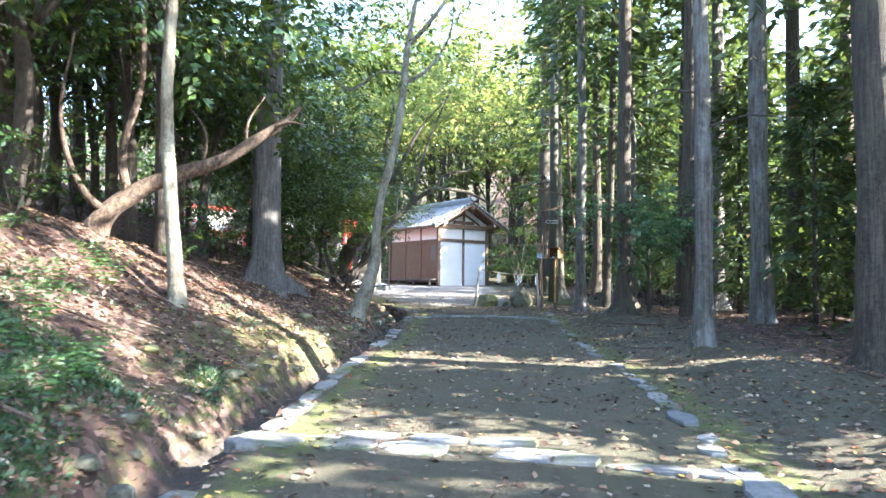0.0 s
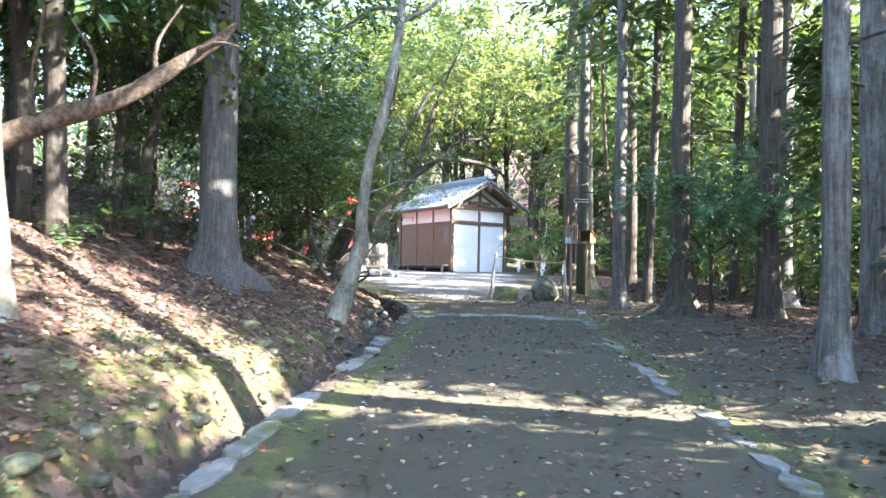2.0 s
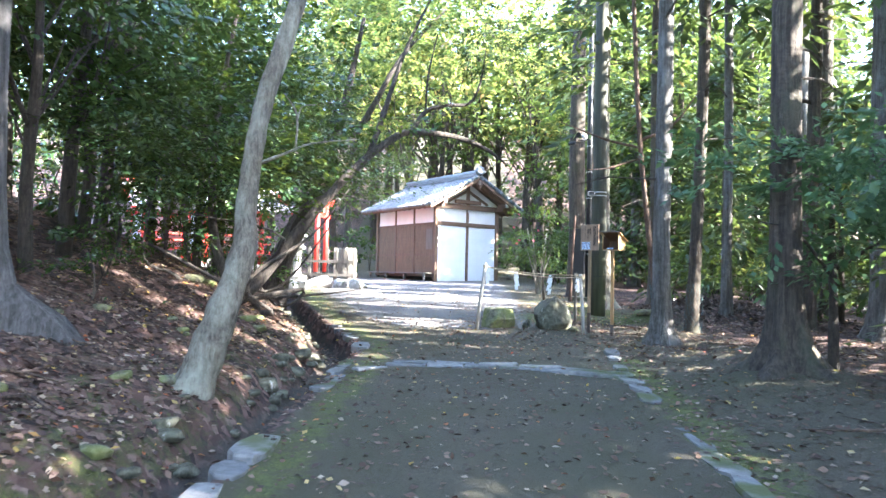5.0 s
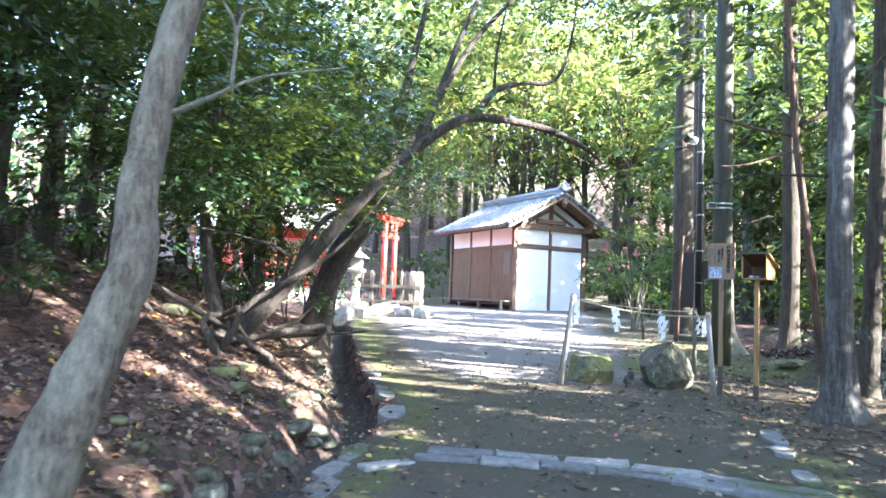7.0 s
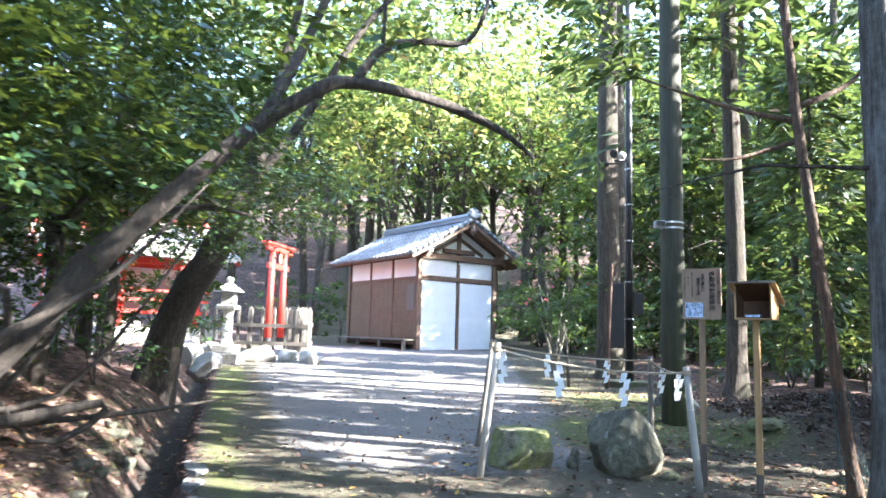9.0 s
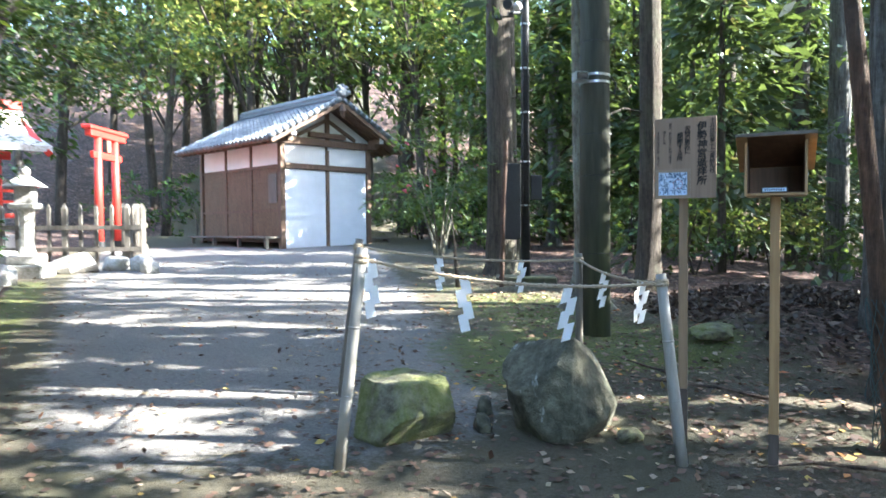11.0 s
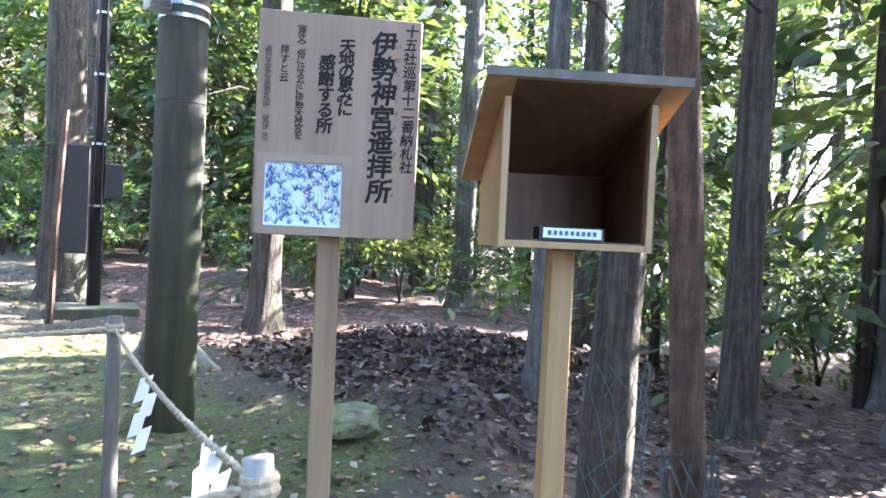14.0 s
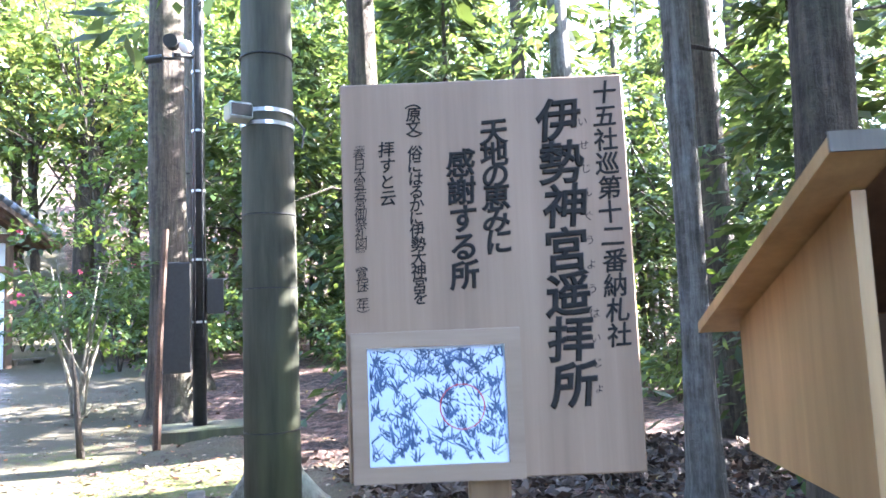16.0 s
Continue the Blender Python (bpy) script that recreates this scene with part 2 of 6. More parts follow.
BOX_WOOD = surface("honey_cedar_board", (0.26, 0.15, 0.065), (0.43, 0.27, 0.125), 26, 0.5, 0.15, 0.001, (1, 1, 0.06), (0.20, 0.10, 0.05), 6.0, (0.66, 0.75))
POST_WOOD = surface("square_wood_post", (0.15, 0.095, 0.055), (0.27, 0.18, 0.105), 22, 0.7, 0.2, 0.002, (1, 1, 0.05))
WET_WOOD = surface("tarred_post_foot", (0.06, 0.045, 0.035), (0.13, 0.10, 0.08), 22, 0.75, 0.3, 0.002, (1, 1, 0.1))
BAMBOO = surface("grey_dry_bamboo", (0.2, 0.185, 0.165), (0.34, 0.32, 0.29), 18, 0.55, 0.15, 0.002, (1, 1, 0.06), (0.18, 0.15, 0.11), 4.0)
ROPE = surface("straw_rope_fibre", (0.24, 0.185, 0.12), (0.46, 0.38, 0.27), 90, 0.9, 0.6, 0.003)
PAPER = leaf_material("white_paper", [(0.0, (0.86, 0.88, 0.9)), (1.0, (0.88, 0.9, 0.92))], 0.3, 0.7, 0.0)
FRAME_WOOD = surface("pale_frame_wood", (0.22, 0.155, 0.105), (0.31, 0.225, 0.16), 30, 0.6, 0.12, 0.001, (0.1, 1, 1))
WHITE_DOOR = plaster_gloss("white_painted_board", (0.80, 0.82, 0.86), 0.22)
PLASTER = plaster_gloss("white_plaster", (0.74, 0.74, 0.74), 0.8)
TILE = random_surface("grey_clay_tile", [(0.0, (0.10, 0.115, 0.13)), (1.0, (0.23, 0.25, 0.27))], 20, 0.42, 0.2)
TILE_JOINED = surface("grey_clay_tile_rows", (0.09, 0.10, 0.11), (0.22, 0.235, 0.25), 14, 0.45, 0.3, 0.005)
VERMILION = surface("vermilion_paint", (0.46, 0.022, 0.015), (0.62, 0.044, 0.028), 9, 0.5, 0.15, 0.002)
BARK_ROOF = surface("cypress_bark_roof", (0.22, 0.20, 0.18), (0.50, 0.47, 0.44), 14, 0.85, 0.5, 0.01)
GRANITE = surface("pale_granite", (0.24, 0.23, 0.21), (0.50, 0.48, 0.45), 22, 0.85, 0.4, 0.005, (1, 1, 1), (0.14, 0.15, 0.09), 2.5, (0.55, 0.72))
CONCRETE_POLE = surface("mossy_concrete_pole", (0.03, 0.031, 0.021), (0.085, 0.084, 0.06), 11, 0.85, 0.35, 0.006, (1, 1, 0.1), (0.10, 0.12, 0.055), 1.6, (0.5, 0.72))
BLACK_PAINT = surface("dark_painted_steel", (0.02, 0.022, 0.026), (0.045, 0.048, 0.055), 20, 0.4, 0.1, 0.001, metallic=0.4)
DARK_PLASTIC = surface("dark_plastic", (0.008, 0.008, 0.009), (0.02, 0.02, 0.022), 30, 0.5, 0.05, 0.001)
STEEL = surface("galvanised_steel", (0.45, 0.46, 0.48), (0.62, 0.63, 0.65), 40, 0.35, 0.05, 0.001, metallic=0.9)
RUST = surface("rusty_iron", (0.03, 0.018, 0.013), (0.095, 0.05, 0.032), 30, 0.85, 0.4, 0.003)
PALE_PLASTIC = plaster_gloss("white_plastic", (0.7, 0.72, 0.75), 0.35)
INK = surface("black_ink", (0.006, 0.006, 0.006), (0.022, 0.02, 0.019), 60, 0.95, 0.02, 0.0005)
BLUE_INK = surface("blue_black_print", (0.02, 0.045, 0.10), (0.08, 0.16, 0.32), 60, 0.6, 0.02, 0.0005)
RED_INK = surface("red_print", (0.45, 0.05, 0.07), (0.55, 0.08, 0.1), 60, 0.6, 0.02, 0.0005)
MAP_PAPER = plaster_gloss("laminated_map_sheet", (0.64, 0.78, 0.97), 0.18)
PINK = leaf_material("pink_petal", [(0.0, (0.55, 0.08, 0.14)), (1.0, (0.75, 0.16, 0.24))], 0.3, 0.5, 0.0)
MESH_GREEN = surface("green_tree_netting", (0.03, 0.06, 0.06), (0.07, 0.12, 0.12), 40, 0.6, 0.1, 0.001)


# ---- building helpers ----
def link_mesh(name, bm, mat, smooth=False):
    me = bpy.data.meshes.new(name)
    bm.to_mesh(me)
    bm.free()
    for p in me.polygons:
        p.use_smooth = smooth
    me.materials.append(mat)
    return me


def part(name, bm, mat, parent=None, label="", smooth=False, at=None):
    ob = new(name, link_mesh(name, bm, mat, smooth))
    if parent is not None:
        ob.parent = parent
    if at is not None:
        ob.matrix_basis = at
    if label:
        ob["label"] = label
    return ob


def holder(name, m, label, category, group="", kind=""):
    ob = new(name)
    ob.matrix_basis = m
    return tagged(ob, label, category, group, kind)


def box(bm, x0, y0, z0, x1, y1, z1, bevel=0.0, m=None):
    c = Vector(((x0 + x1) / 2, (y0 + y1) / 2, (z0 + z1) / 2))
    t = Matrix.Translation(c) @ Matrix.Diagonal((abs(x1 - x0), abs(y1 - y0), abs(z1 - z0), 1))
    r = bmesh.ops.create_cube(bm, size=1.0, matrix=(m @ t) if m is not None else t)
    if bevel > 0:
        es = list({e for v in r["verts"] for e in v.link_edges})
        bmesh.ops.bevel(bm, geom=es, offset=bevel, segments=1, affect="EDGES")
    return bm


def box_bm(*a, **k):
    return box(bmesh.new(), *a, **k)


def tube(bm, pts, radii, sides=8, cap=True, wobble=0.0, seed=0, lobes=()):
    """A round limb along points, with a radius at each."""
    pts = [Vector(p) for p in pts]
    rings = []
    ref = Vector((1, 0.13, 0.07))
    for i, p in enumerate(pts):
        d = (pts[min(i + 1, len(pts) - 1)] - pts[max(i - 1, 0)]).normalized()
        if abs(d.dot(ref.normalized())) > 0.95:
            ref = Vector((0.1, 1, 0.1))
        u = d.cross(ref).normalized()
        v = d.cross(u)
        ring = []
        for k in range(sides):
            a = 2 * math.pi * k / sides
            r = radii[i]
            if wobble:
                r *= 1 + wobble * noise.noise(Vector((math.cos(a) * 1.3 + seed * 7.1, math.sin(a) * 1.3, i * 0.55 + seed)))
            if i < len(lobes):
                r *= 1 + lobes[i] * (abs(math.cos(2.5 * a + seed)) ** 2 * 1.6 - 0.5)
            ring.append(bm.verts.new(p + (u * math.cos(a) + v * math.sin(a)) * r))
        rings.append(ring)
    for a, b in zip(rings, rings[1:]):
        for k in range(sides):
            bm.faces.new((a[k], a[(k + 1) % sides], b[(k + 1) % sides], b[k]))
    if cap:
        bm.faces.new(rings[0][::-1])
        bm.faces.new(rings[-1])
    return bm


def cyl(bm, p, q, r, sides=12, r2=None):
    return tube(bm, [p, q], [r, r if r2 is None else r2], sides)


def smooth_line(pts, per=4):
    """Catmull-Rom through points, with values after x, y, z carried along."""
    P = np.array(pts, float)
    P = np.vstack([2 * P[0] - P[1], P, 2 * P[-1] - P[-2]])
    out = []
    for i in range(1, len(P) - 2):
        for k in range(per):
            t = k / per
            out.append(0.5 * (2 * P[i] + (P[i + 1] - P[i - 1]) * t + (2 * P[i - 1] - 5 * P[i] + 4 * P[i + 1] - P[i + 2]) * t * t + (3 * P[i] - P[i - 1] - 3 * P[i + 1] + P[i + 2]) * t ** 3))
    out.append(P[-2])
    return np.array(out)


def leaves_mesh(name, base, axis, length, width, mat, rng, fold=0.25, flat=False, face=None):
    """Many folded leaves as one mesh: base points, directions, and a size for each."""
    n = len(base)
    axis = axis / (np.linalg.norm(axis, axis=1, keepdims=True) + 1e-9)
    if face is None:
        face = rng.normal(size=(n, 3)) * (0.3 if flat else 1.0) + (np.array([0, 0, 1.0]) if flat else 0.0)
    side = np.cross(axis, face)
    side /= np.linalg.norm(side, axis=1, keepdims=True) + 1e-9
    up = np.cross(side, axis)
    L, W = np.broadcast_to(length, n)[:, None], np.broadcast_to(width, n)[:, None]
    v = np.empty((n, 4, 3))
    v[:, 0] = base
    v[:, 1] = base + axis * L * 0.45 + side * W * 0.5 + up * W * fold
    v[:, 2] = base + axis * L
    v[:, 3] = base + axis * L * 0.45 - side * W * 0.5 + up * W * fold
    me = bpy.data.meshes.new(name)
    me.vertices.add(n * 4)
    me.vertices.foreach_set("co", v.ravel())
    me.loops.add(n * 4)
    me.loops.foreach_set("vertex_index", np.arange(n * 4, dtype=np.int32))
    me.polygons.add(n)
    me.polygons.foreach_set("loop_start", np.arange(0, n * 4, 4, dtype=np.int32))
    me.polygons.foreach_set("loop_total", np.full(n, 4, dtype=np.int32))
    me.update(calc_edges=True)
    me.materials.append(mat)
    return me


def unit(v):
    return v / (np.linalg.norm(v, axis=-1, keepdims=True) + 1e-9)


def sprays(rng, centre, out, per, reach, leaf):
    """Flat sprays of leaves: each one a twig with leaves to both sides, tilted its own way."""
    n = len(centre)
    out = unit(out)
    up = unit(rng.normal(size=(n, 3)) * 0.42 + np.array([0, 0, 1.0]))
    lat = unit(np.cross(out, up))
    k = np.repeat(np.arange(n), per)
    t = rng.uniform(0, 1, len(k))[:, None]
    sg = rng.choice([-1.0, 1.0], len(k))[:, None]
    size = (reach * rng.uniform(0.6, 1.3, n))[k][:, None]
    w = rng.uniform(0.05, 0.45, len(k))[:, None] * (1.1 - 0.7 * t)
    base = centre[k] + out[k] * size * t + lat[k] * sg * w * size + rng.normal(size=(len(k), 3)) * np.array([0.02, 0.02, 0.035]) - np.array([0, 0, 0.18]) * size * t ** 2
    ax = out[k] * 0.75 + lat[k] * sg * 0.7 + rng.normal(size=base.shape) * 0.3 - np.array([0, 0, 0.2])
    face = up[k] + rng.normal(size=base.shape) * 0.33
    return base, ax, face, rng.uniform(0.65, 1.3, len(k)) * leaf


def broad_crown(name, rng, radius, height, low, boughs, per_bough, leaf, mat, per=15, wide=0.42):
    """An uneven crown: boughs carrying layered sprays of leaves, with gaps between them."""
    c = unit(rng.normal(size=(boughs, 3))) * rng.uniform(0.3, 1.05, (boughs, 1)) ** 0.6
    ext = np.array([radius, radius, height / 2])
    k = np.repeat(np.arange(boughs), per_bough)
    spread = (radius * wide * rng.uniform(0.6, 1.25, boughs))[k][:, None]
    p = c[k] * ext + rng.normal(size=(len(k), 3)) * spread * np.array([0.6, 0.6, 0.2])
    out = unit(c[k] * np.array([1, 1, 0.3])) + rng.normal(size=p.shape) * np.array([0.6, 0.6, 0.25])
    base, ax, face, size = sprays(rng, p + np.array([0, 0, low + height / 2]), out, per, radius * 0.24, leaf)
    return leaves_mesh(name, base, ax, size, size * 0.46, mat, rng, 0.12, face=face)


def cedar_crown(name, rng, low, top, reach, branches, per, leaf, mat):
    """Drooping flat sprays along whorled branches, a ragged cone."""
    base, ax, face = [], [], []
    for _ in range(branches):
        f = rng.uniform(0, 1) ** 0.8
        z = low + (top - low) * f
        r = reach * (1.05 - f) * rng.uniform(0.45, 1.2) + 0.25
        a = rng.uniform(0, 2 * math.pi)
        d = np.array([math.cos(a), math.sin(a), 0])
        lat = np.array([-d[1], d[0], 0])
        t = rng.uniform(0.15, 1, per)[:, None]
        sg = rng.choice([-1.0, 1.0], per)[:, None]
        p = d * r * t + np.array([0, 0, z]) + np.array([0, 0, -0.3 * r]) * t ** 2
        p = p + lat * sg * rng.uniform(0, 0.3, (per, 1)) * (0.4 + 0.25 * r) + rng.normal(size=(per, 3)) * np.array([0.05, 0.05, 0.05])
        up = unit(rng.normal(size=3) * 0.35 + np.array([0, 0, 1.0]))
        base.append(p)
        ax.append(d * 0.7 + lat * sg * 0.6 + rng.normal(size=(per, 3)) * 0.3 + np.array([0, 0, -0.35]))
        face.append(up + rng.normal(size=(per, 3)) * 0.35)
    base, ax, face = np.vstack(base), np.vstack(ax), np.vstack(face)
    s = rng.uniform(0.6, 1.3, len(base)) * leaf
    return leaves_mesh(name, base, ax, s, s * 0.34, mat, rng, 0.1, face=face)


# ---- the lie of the land ----
EDGE_Y = [-8, 3.7, 7.3, 11.2, 17.2, 17.9, 20.7, 27.3, 30.3, 40]
EDGE_L = [-1.45, -1.15, -1.0, -0.74, -0.64, -0.8, -1.85, -3.9, -4.8, -7.0]
RIGHT_Y = [-8, 3.4, 4.7, 6.7, 9, 12, 16, 17.5, 40]
RIGHT_X = [1.9, 2.05, 2.2, 2.4, 2.35, 2.5, 2.68, 2.9, 3.4]


def sstep(a, b, x):
    t = np.clip((x - a) / (b - a), 0, 1)
    return t * t * (3 - 2 * t)


def plane_z(y):
    y = np.asarray(y, float)
    return 0.26 + 0.0348 * np.minimum(y, 48) + 0.42 * np.maximum(y - 52, 0)


def land(x, y):
    """Height of the ground, without small roughness."""
    x, y = np.asarray(x, float), np.asarray(y, float)
    g = plane_z(y)
    d = np.interp(y, EDGE_Y, EDGE_L) - x
    ditch = sstep(0.12, 0.2, d) * (1 - sstep(0.42, 0.95, d)) * 0.34 * (1 - sstep(30, 32, y))
    s = np.maximum(d - 0.55, 0)
    steep = np.interp(y, [-5, 8, 12, 16, 19, 24, 28, 31, 36], [0.5, 0.53, 0.37, 0.36, 0.45, 0.42, 0.2, 0.08, 0.05])
    bank = steep * (np.minimum(s, 3.0) + 0.75 * np.clip(s - 3.0, 0, 7) + 0.5 * np.maximum(s - 10, 0))
    e = x - np.interp(y, RIGHT_Y, RIGHT_X)
    right = 0.2 * sstep(0.2, 2.0, e) * (1 - sstep(16, 19, y)) - 0.06 * np.maximum(e - 6, 0) * (1 - sstep(30, 50, np.abs(x)))
    heap = 0.32 * np.exp(-((x - 6.8) ** 2) / 2.5 - ((y - 23.8) ** 2) / 3.0) + 0.22 * np.exp(-((x - 5.6) ** 2) / 0.8 - ((y - 22.6) ** 2) / 0.7)
    return g - ditch + bank + right + heap


def rough(x, y):
    d = np.interp(y, EDGE_Y, EDGE_L) - x
    e = x - np.interp(y, RIGHT_Y, RIGHT_X)
    k = 0.014 + 0.085 * max(float(sstep(0.45, 1.2, d)), float(sstep(0.3, 1.5, e)) * 0.8)
    return k * (noise.noise(Vector((x * 1.1, y * 1.1, 0))) + 0.6 * noise.noise(Vector((x * 3.1, y * 3.1, 5))) + 0.3 * noise.noise(Vector((x * 7.0, y * 7.0, 9))))


def ground_z(x, y):
    return float(land(x, y)) + rough(x, y)


def spaced(lo, d0, d1, hi, fine, grow):
    mid = list(np.arange(d0, d1 + 1e-6, fine))
    a, s = [], fine
    while (a[-1] if a else d0) > lo:
        s *= grow
        a.append((a[-1] if a else d0) - s)
    b, s = [], fine
    while (b[-1] if b else mid[-1]) < hi:
        s *= grow
        b.append((b[-1] if b else mid[-1]) + s)
    return np.array(a[::-1] + mid + b)


def build_ground():
    xs, ys = spaced(-900, -6.5, 6.5, 900, 0.1, 1.09), spaced(-900, -3.0, 32.0, 1500, 0.14, 1.08)
    X, Y = np.meshgrid(xs, ys)
    Z = land(np.clip(X, -45, 60), np.clip(Y, -40, 110))
    near = (np.abs(X) < 14) & (Y > -8) & (Y < 50)
    for i, j in zip(*np.nonzero(near)):
        Z[i, j] += rough(X[i, j], Y[i, j])
    nx, ny = len(xs), len(ys)
    me = bpy.data.meshes.new("ground")
    me.vertices.add(nx * ny)
    me.vertices.foreach_set("co", np.stack([X, Y, Z], -1).ravel())
    idx = np.arange(nx * ny).reshape(ny, nx)
    q = np.stack([idx[:-1, :-1], idx[:-1, 1:], idx[1:, 1:], idx[1:, :-1]], -1).reshape(-1, 4)
    me.loops.add(q.size)
    me.loops.foreach_set("vertex_index", q.ravel().astype(np.int32))
    me.polygons.add(len(q))
    me.polygons.foreach_set("loop_start", np.arange(0, q.size, 4, dtype=np.int32))
    me.polygons.foreach_set("loop_total", np.full(len(q), 4, dtype=np.int32))
    me.update(calc_edges=True)
    me.polygons.foreach_set("use_smooth", np.ones(len(q), bool))
    L, R = np.interp(Y, EDGE_Y, EDGE_L), np.interp(Y, RIGHT_Y, RIGHT_X)
    d, e = L - X, X - R
    wide = 3.2 * sstep(17, 21, Y)
    path = sstep(-0.1, 0.1, -d) * (1 - sstep(-0.3, 0.7, e - 0.5 * wide))
    path = np.maximum(path, 0.75 * (1 - sstep(1.0, 4.5, e)) * (d < 0) * (Y < 26))
    gravel = sstep(18.5, 21.5, Y) * (1 - sstep(38, 42, Y)) * (1 - sstep(-1.6, 0.2, e)) * sstep(0.3, 1.5, -d)
    moss = 0.63 * np.exp(-((d + 0.26) / 0.36) ** 2) * (Y < 30) + 0.58 * sstep(0.42, 0.6, d) * (1 - sstep(1.2, 3.0, d)) * (Y < 24) * (0.8 + 0.2 * np.exp(-((Y - 8.5) / 3.0) ** 2))
    moss = moss + 0.64 * np.exp(-((e - 0.2) / 0.45) ** 2) * (Y < 17) + 0.6 * np.exp(-((e - 0.8) / 1.0) ** 2) * sstep(21, 22.5, Y) * (1 - sstep(25, 28, Y))
    moss = moss + 0.52 * np.exp(-((X + 4.3 - (Y - 28) * -0.3) / 1.4) ** 2 - ((Y - 27) / 3.0) ** 2) * (d < 0)
    for mx, my, mr, ms in ((2.5, 22.9, 1.1, 0.62), (4.3, 22.4, 0.9, 0.7), (3.6, 25.6, 1.2, 0.6), (3.0, 28.0, 1.2, 0.55), (3.3, 20.6, 0.5, 0.5), (2.4, 21.6, 0.7, 0.5)):
        moss = moss + ms * np.exp(-((X - mx) ** 2 + (Y - my) ** 2) / mr ** 2)
    col = np.stack([path, np.clip(moss, 0, 0.68), gravel, 1 - 0.75 * sstep(0.12, 0.2, d) * (1 - sstep(0.5, 0.75, d)) * (Y < 31)], -1)
    at = me.color_attributes.new("cover", "FLOAT_COLOR", "POINT")
    at.data.foreach_set("color", col.ravel())
    me.materials.append(GROUND)
    tagged(new("ground", me), "brown leaf litter, moss and trodden gravelly earth", "ground", kind="structure")


build_ground()
RNG = np.random.default_rng(7)

# ---- trees: shared crowns ----
CEDAR_CROWNS = [cedar_crown("crown", RNG, 6.0 + k * 0.7, 17.5, 1.9, 85, 20, 0.4, LEAF_CEDAR) for k in range(4)]
GROVE_CROWNS = [cedar_crown("crown", RNG, 3.4 + k * 0.6, 17.5, 1.9, 105, 20, 0.4, LEAF_CEDAR) for k in range(4)]
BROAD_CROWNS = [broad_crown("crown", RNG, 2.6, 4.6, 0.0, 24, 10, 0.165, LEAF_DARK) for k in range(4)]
MAPLE_CROWNS = [broad_crown("crown", RNG, 2.6, 3.6, 0.0, 18, 9, 0.16, LEAF_YELLOW) for k in range(2)]
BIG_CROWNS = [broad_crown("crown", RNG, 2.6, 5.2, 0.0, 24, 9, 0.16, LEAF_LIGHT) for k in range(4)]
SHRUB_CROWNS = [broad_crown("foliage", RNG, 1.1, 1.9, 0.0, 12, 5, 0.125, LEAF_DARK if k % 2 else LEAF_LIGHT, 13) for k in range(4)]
FEATHER_CROWNS = [cedar_crown("crown", RNG, 0.5, 5.5, 1.6, 110, 20, 0.25, LEAF_CEDAR) for k in range(3)]
SOFT_CROWN = broad_crown("crown", RNG, 1.25, 1.75, 0.0, 22, 11, 0.11, LEAF_SOFT, 20)


def cedar(x, y, dia, height=17.0, mat=BARK_CEDAR, lean=(0.0, 0.0), label="tall straight cedar with ridged grey-brown bark", crown=0, roots=0.8, seed=0, crown_scale=1.0, crowns=CEDAR_CROWNS):
    """A forest cedar: flared foot, straight tapering trunk, stubs of dead branches and a high ragged crown."""
    z = ground_z(x, y)
    tree = holder("cedar_tree", pose(x, y, z - 0.06), label, "tree")
    hs = [-0.55, 0.0, 0.12, 0.3, 0.6, 1.1, 2, 3.5, 5.5, 8, 11, 14, height]
    rs = [1 + roots * 1.7, 1 + roots, 1 + roots * 0.62, 1 + roots * 0.3, 1.09, 1.0, 0.96, 0.92, 0.86, 0.77, 0.62, 0.42, 0.1]
    line = [(lean[0] * h + 0.03 * math.sin(h * 0.5 + seed), lean[1] * h + 0.03 * math.cos(h * 0.4 + seed), h) for h in hs]
    part("trunk", tube(bmesh.new(), line, [dia / 2 * r for r in rs], 20, True, 0.2, seed, [0.6 * roots, 0.5 * roots, 0.35 * roots, 0.2 * roots, 0.08]), mat, tree, smooth=True)
    rnd = random.Random(seed)
    for _ in range(3):
        h = rnd.uniform(2.6, 7.0)
        a, ln = rnd.uniform(0, 6.28), rnd.uniform(0.5, 1.8)
        p = Vector((lean[0] * h, lean[1] * h, h))
        d = Vector((math.cos(a), math.sin(a), 0))
        part("dead_branch", tube(bmesh.new(), [p, p + d * ln * 0.5 + Vector((0, 0, 0.05)), p + d * ln + Vector((0, 0, -0.15))], [0.022, 0.014, 0.004], 5), BARK_DARK, tree)
    c = new("crown", crowns[crown % 4])
    c.parent = tree
    c.matrix_basis = pose(lean[0] * 10, lean[1] * 10, height - 17.2, 0, 0, seed * 57) @ Matrix.Diagonal((crown_scale, crown_scale, 1, 1))
    return tree


# cedars beside the walk
cedar(3.9, 9.2, 0.25, 17, BARK_PALE, (0.004, 0), "cedar with pale lichen-grey flaking bark beside the path", 0, 0.6, 1)
cedar(5.15, 7.1, 0.5, 18, BARK_CEDAR, (0.0, 0), "thick dark cedar among leaf litter", 1, 0.5, 2)
cedar(6.36, 12.7, 0.38, 18, BARK_PALE, (0, 0), "cedar with pale bluish lower trunk", 2, 0.5, 3)
cedar(5.6, 14.4, 0.36, 18, BARK_CEDAR, (0, 0), "dark cedar standing behind a paler one", 2, 0.5, 17)
cedar(4.33, 15.1, 0.34, 17, BARK_CEDAR, (-0.004, 0), "straight cedar with spreading roots", 3, 1.2, 4)
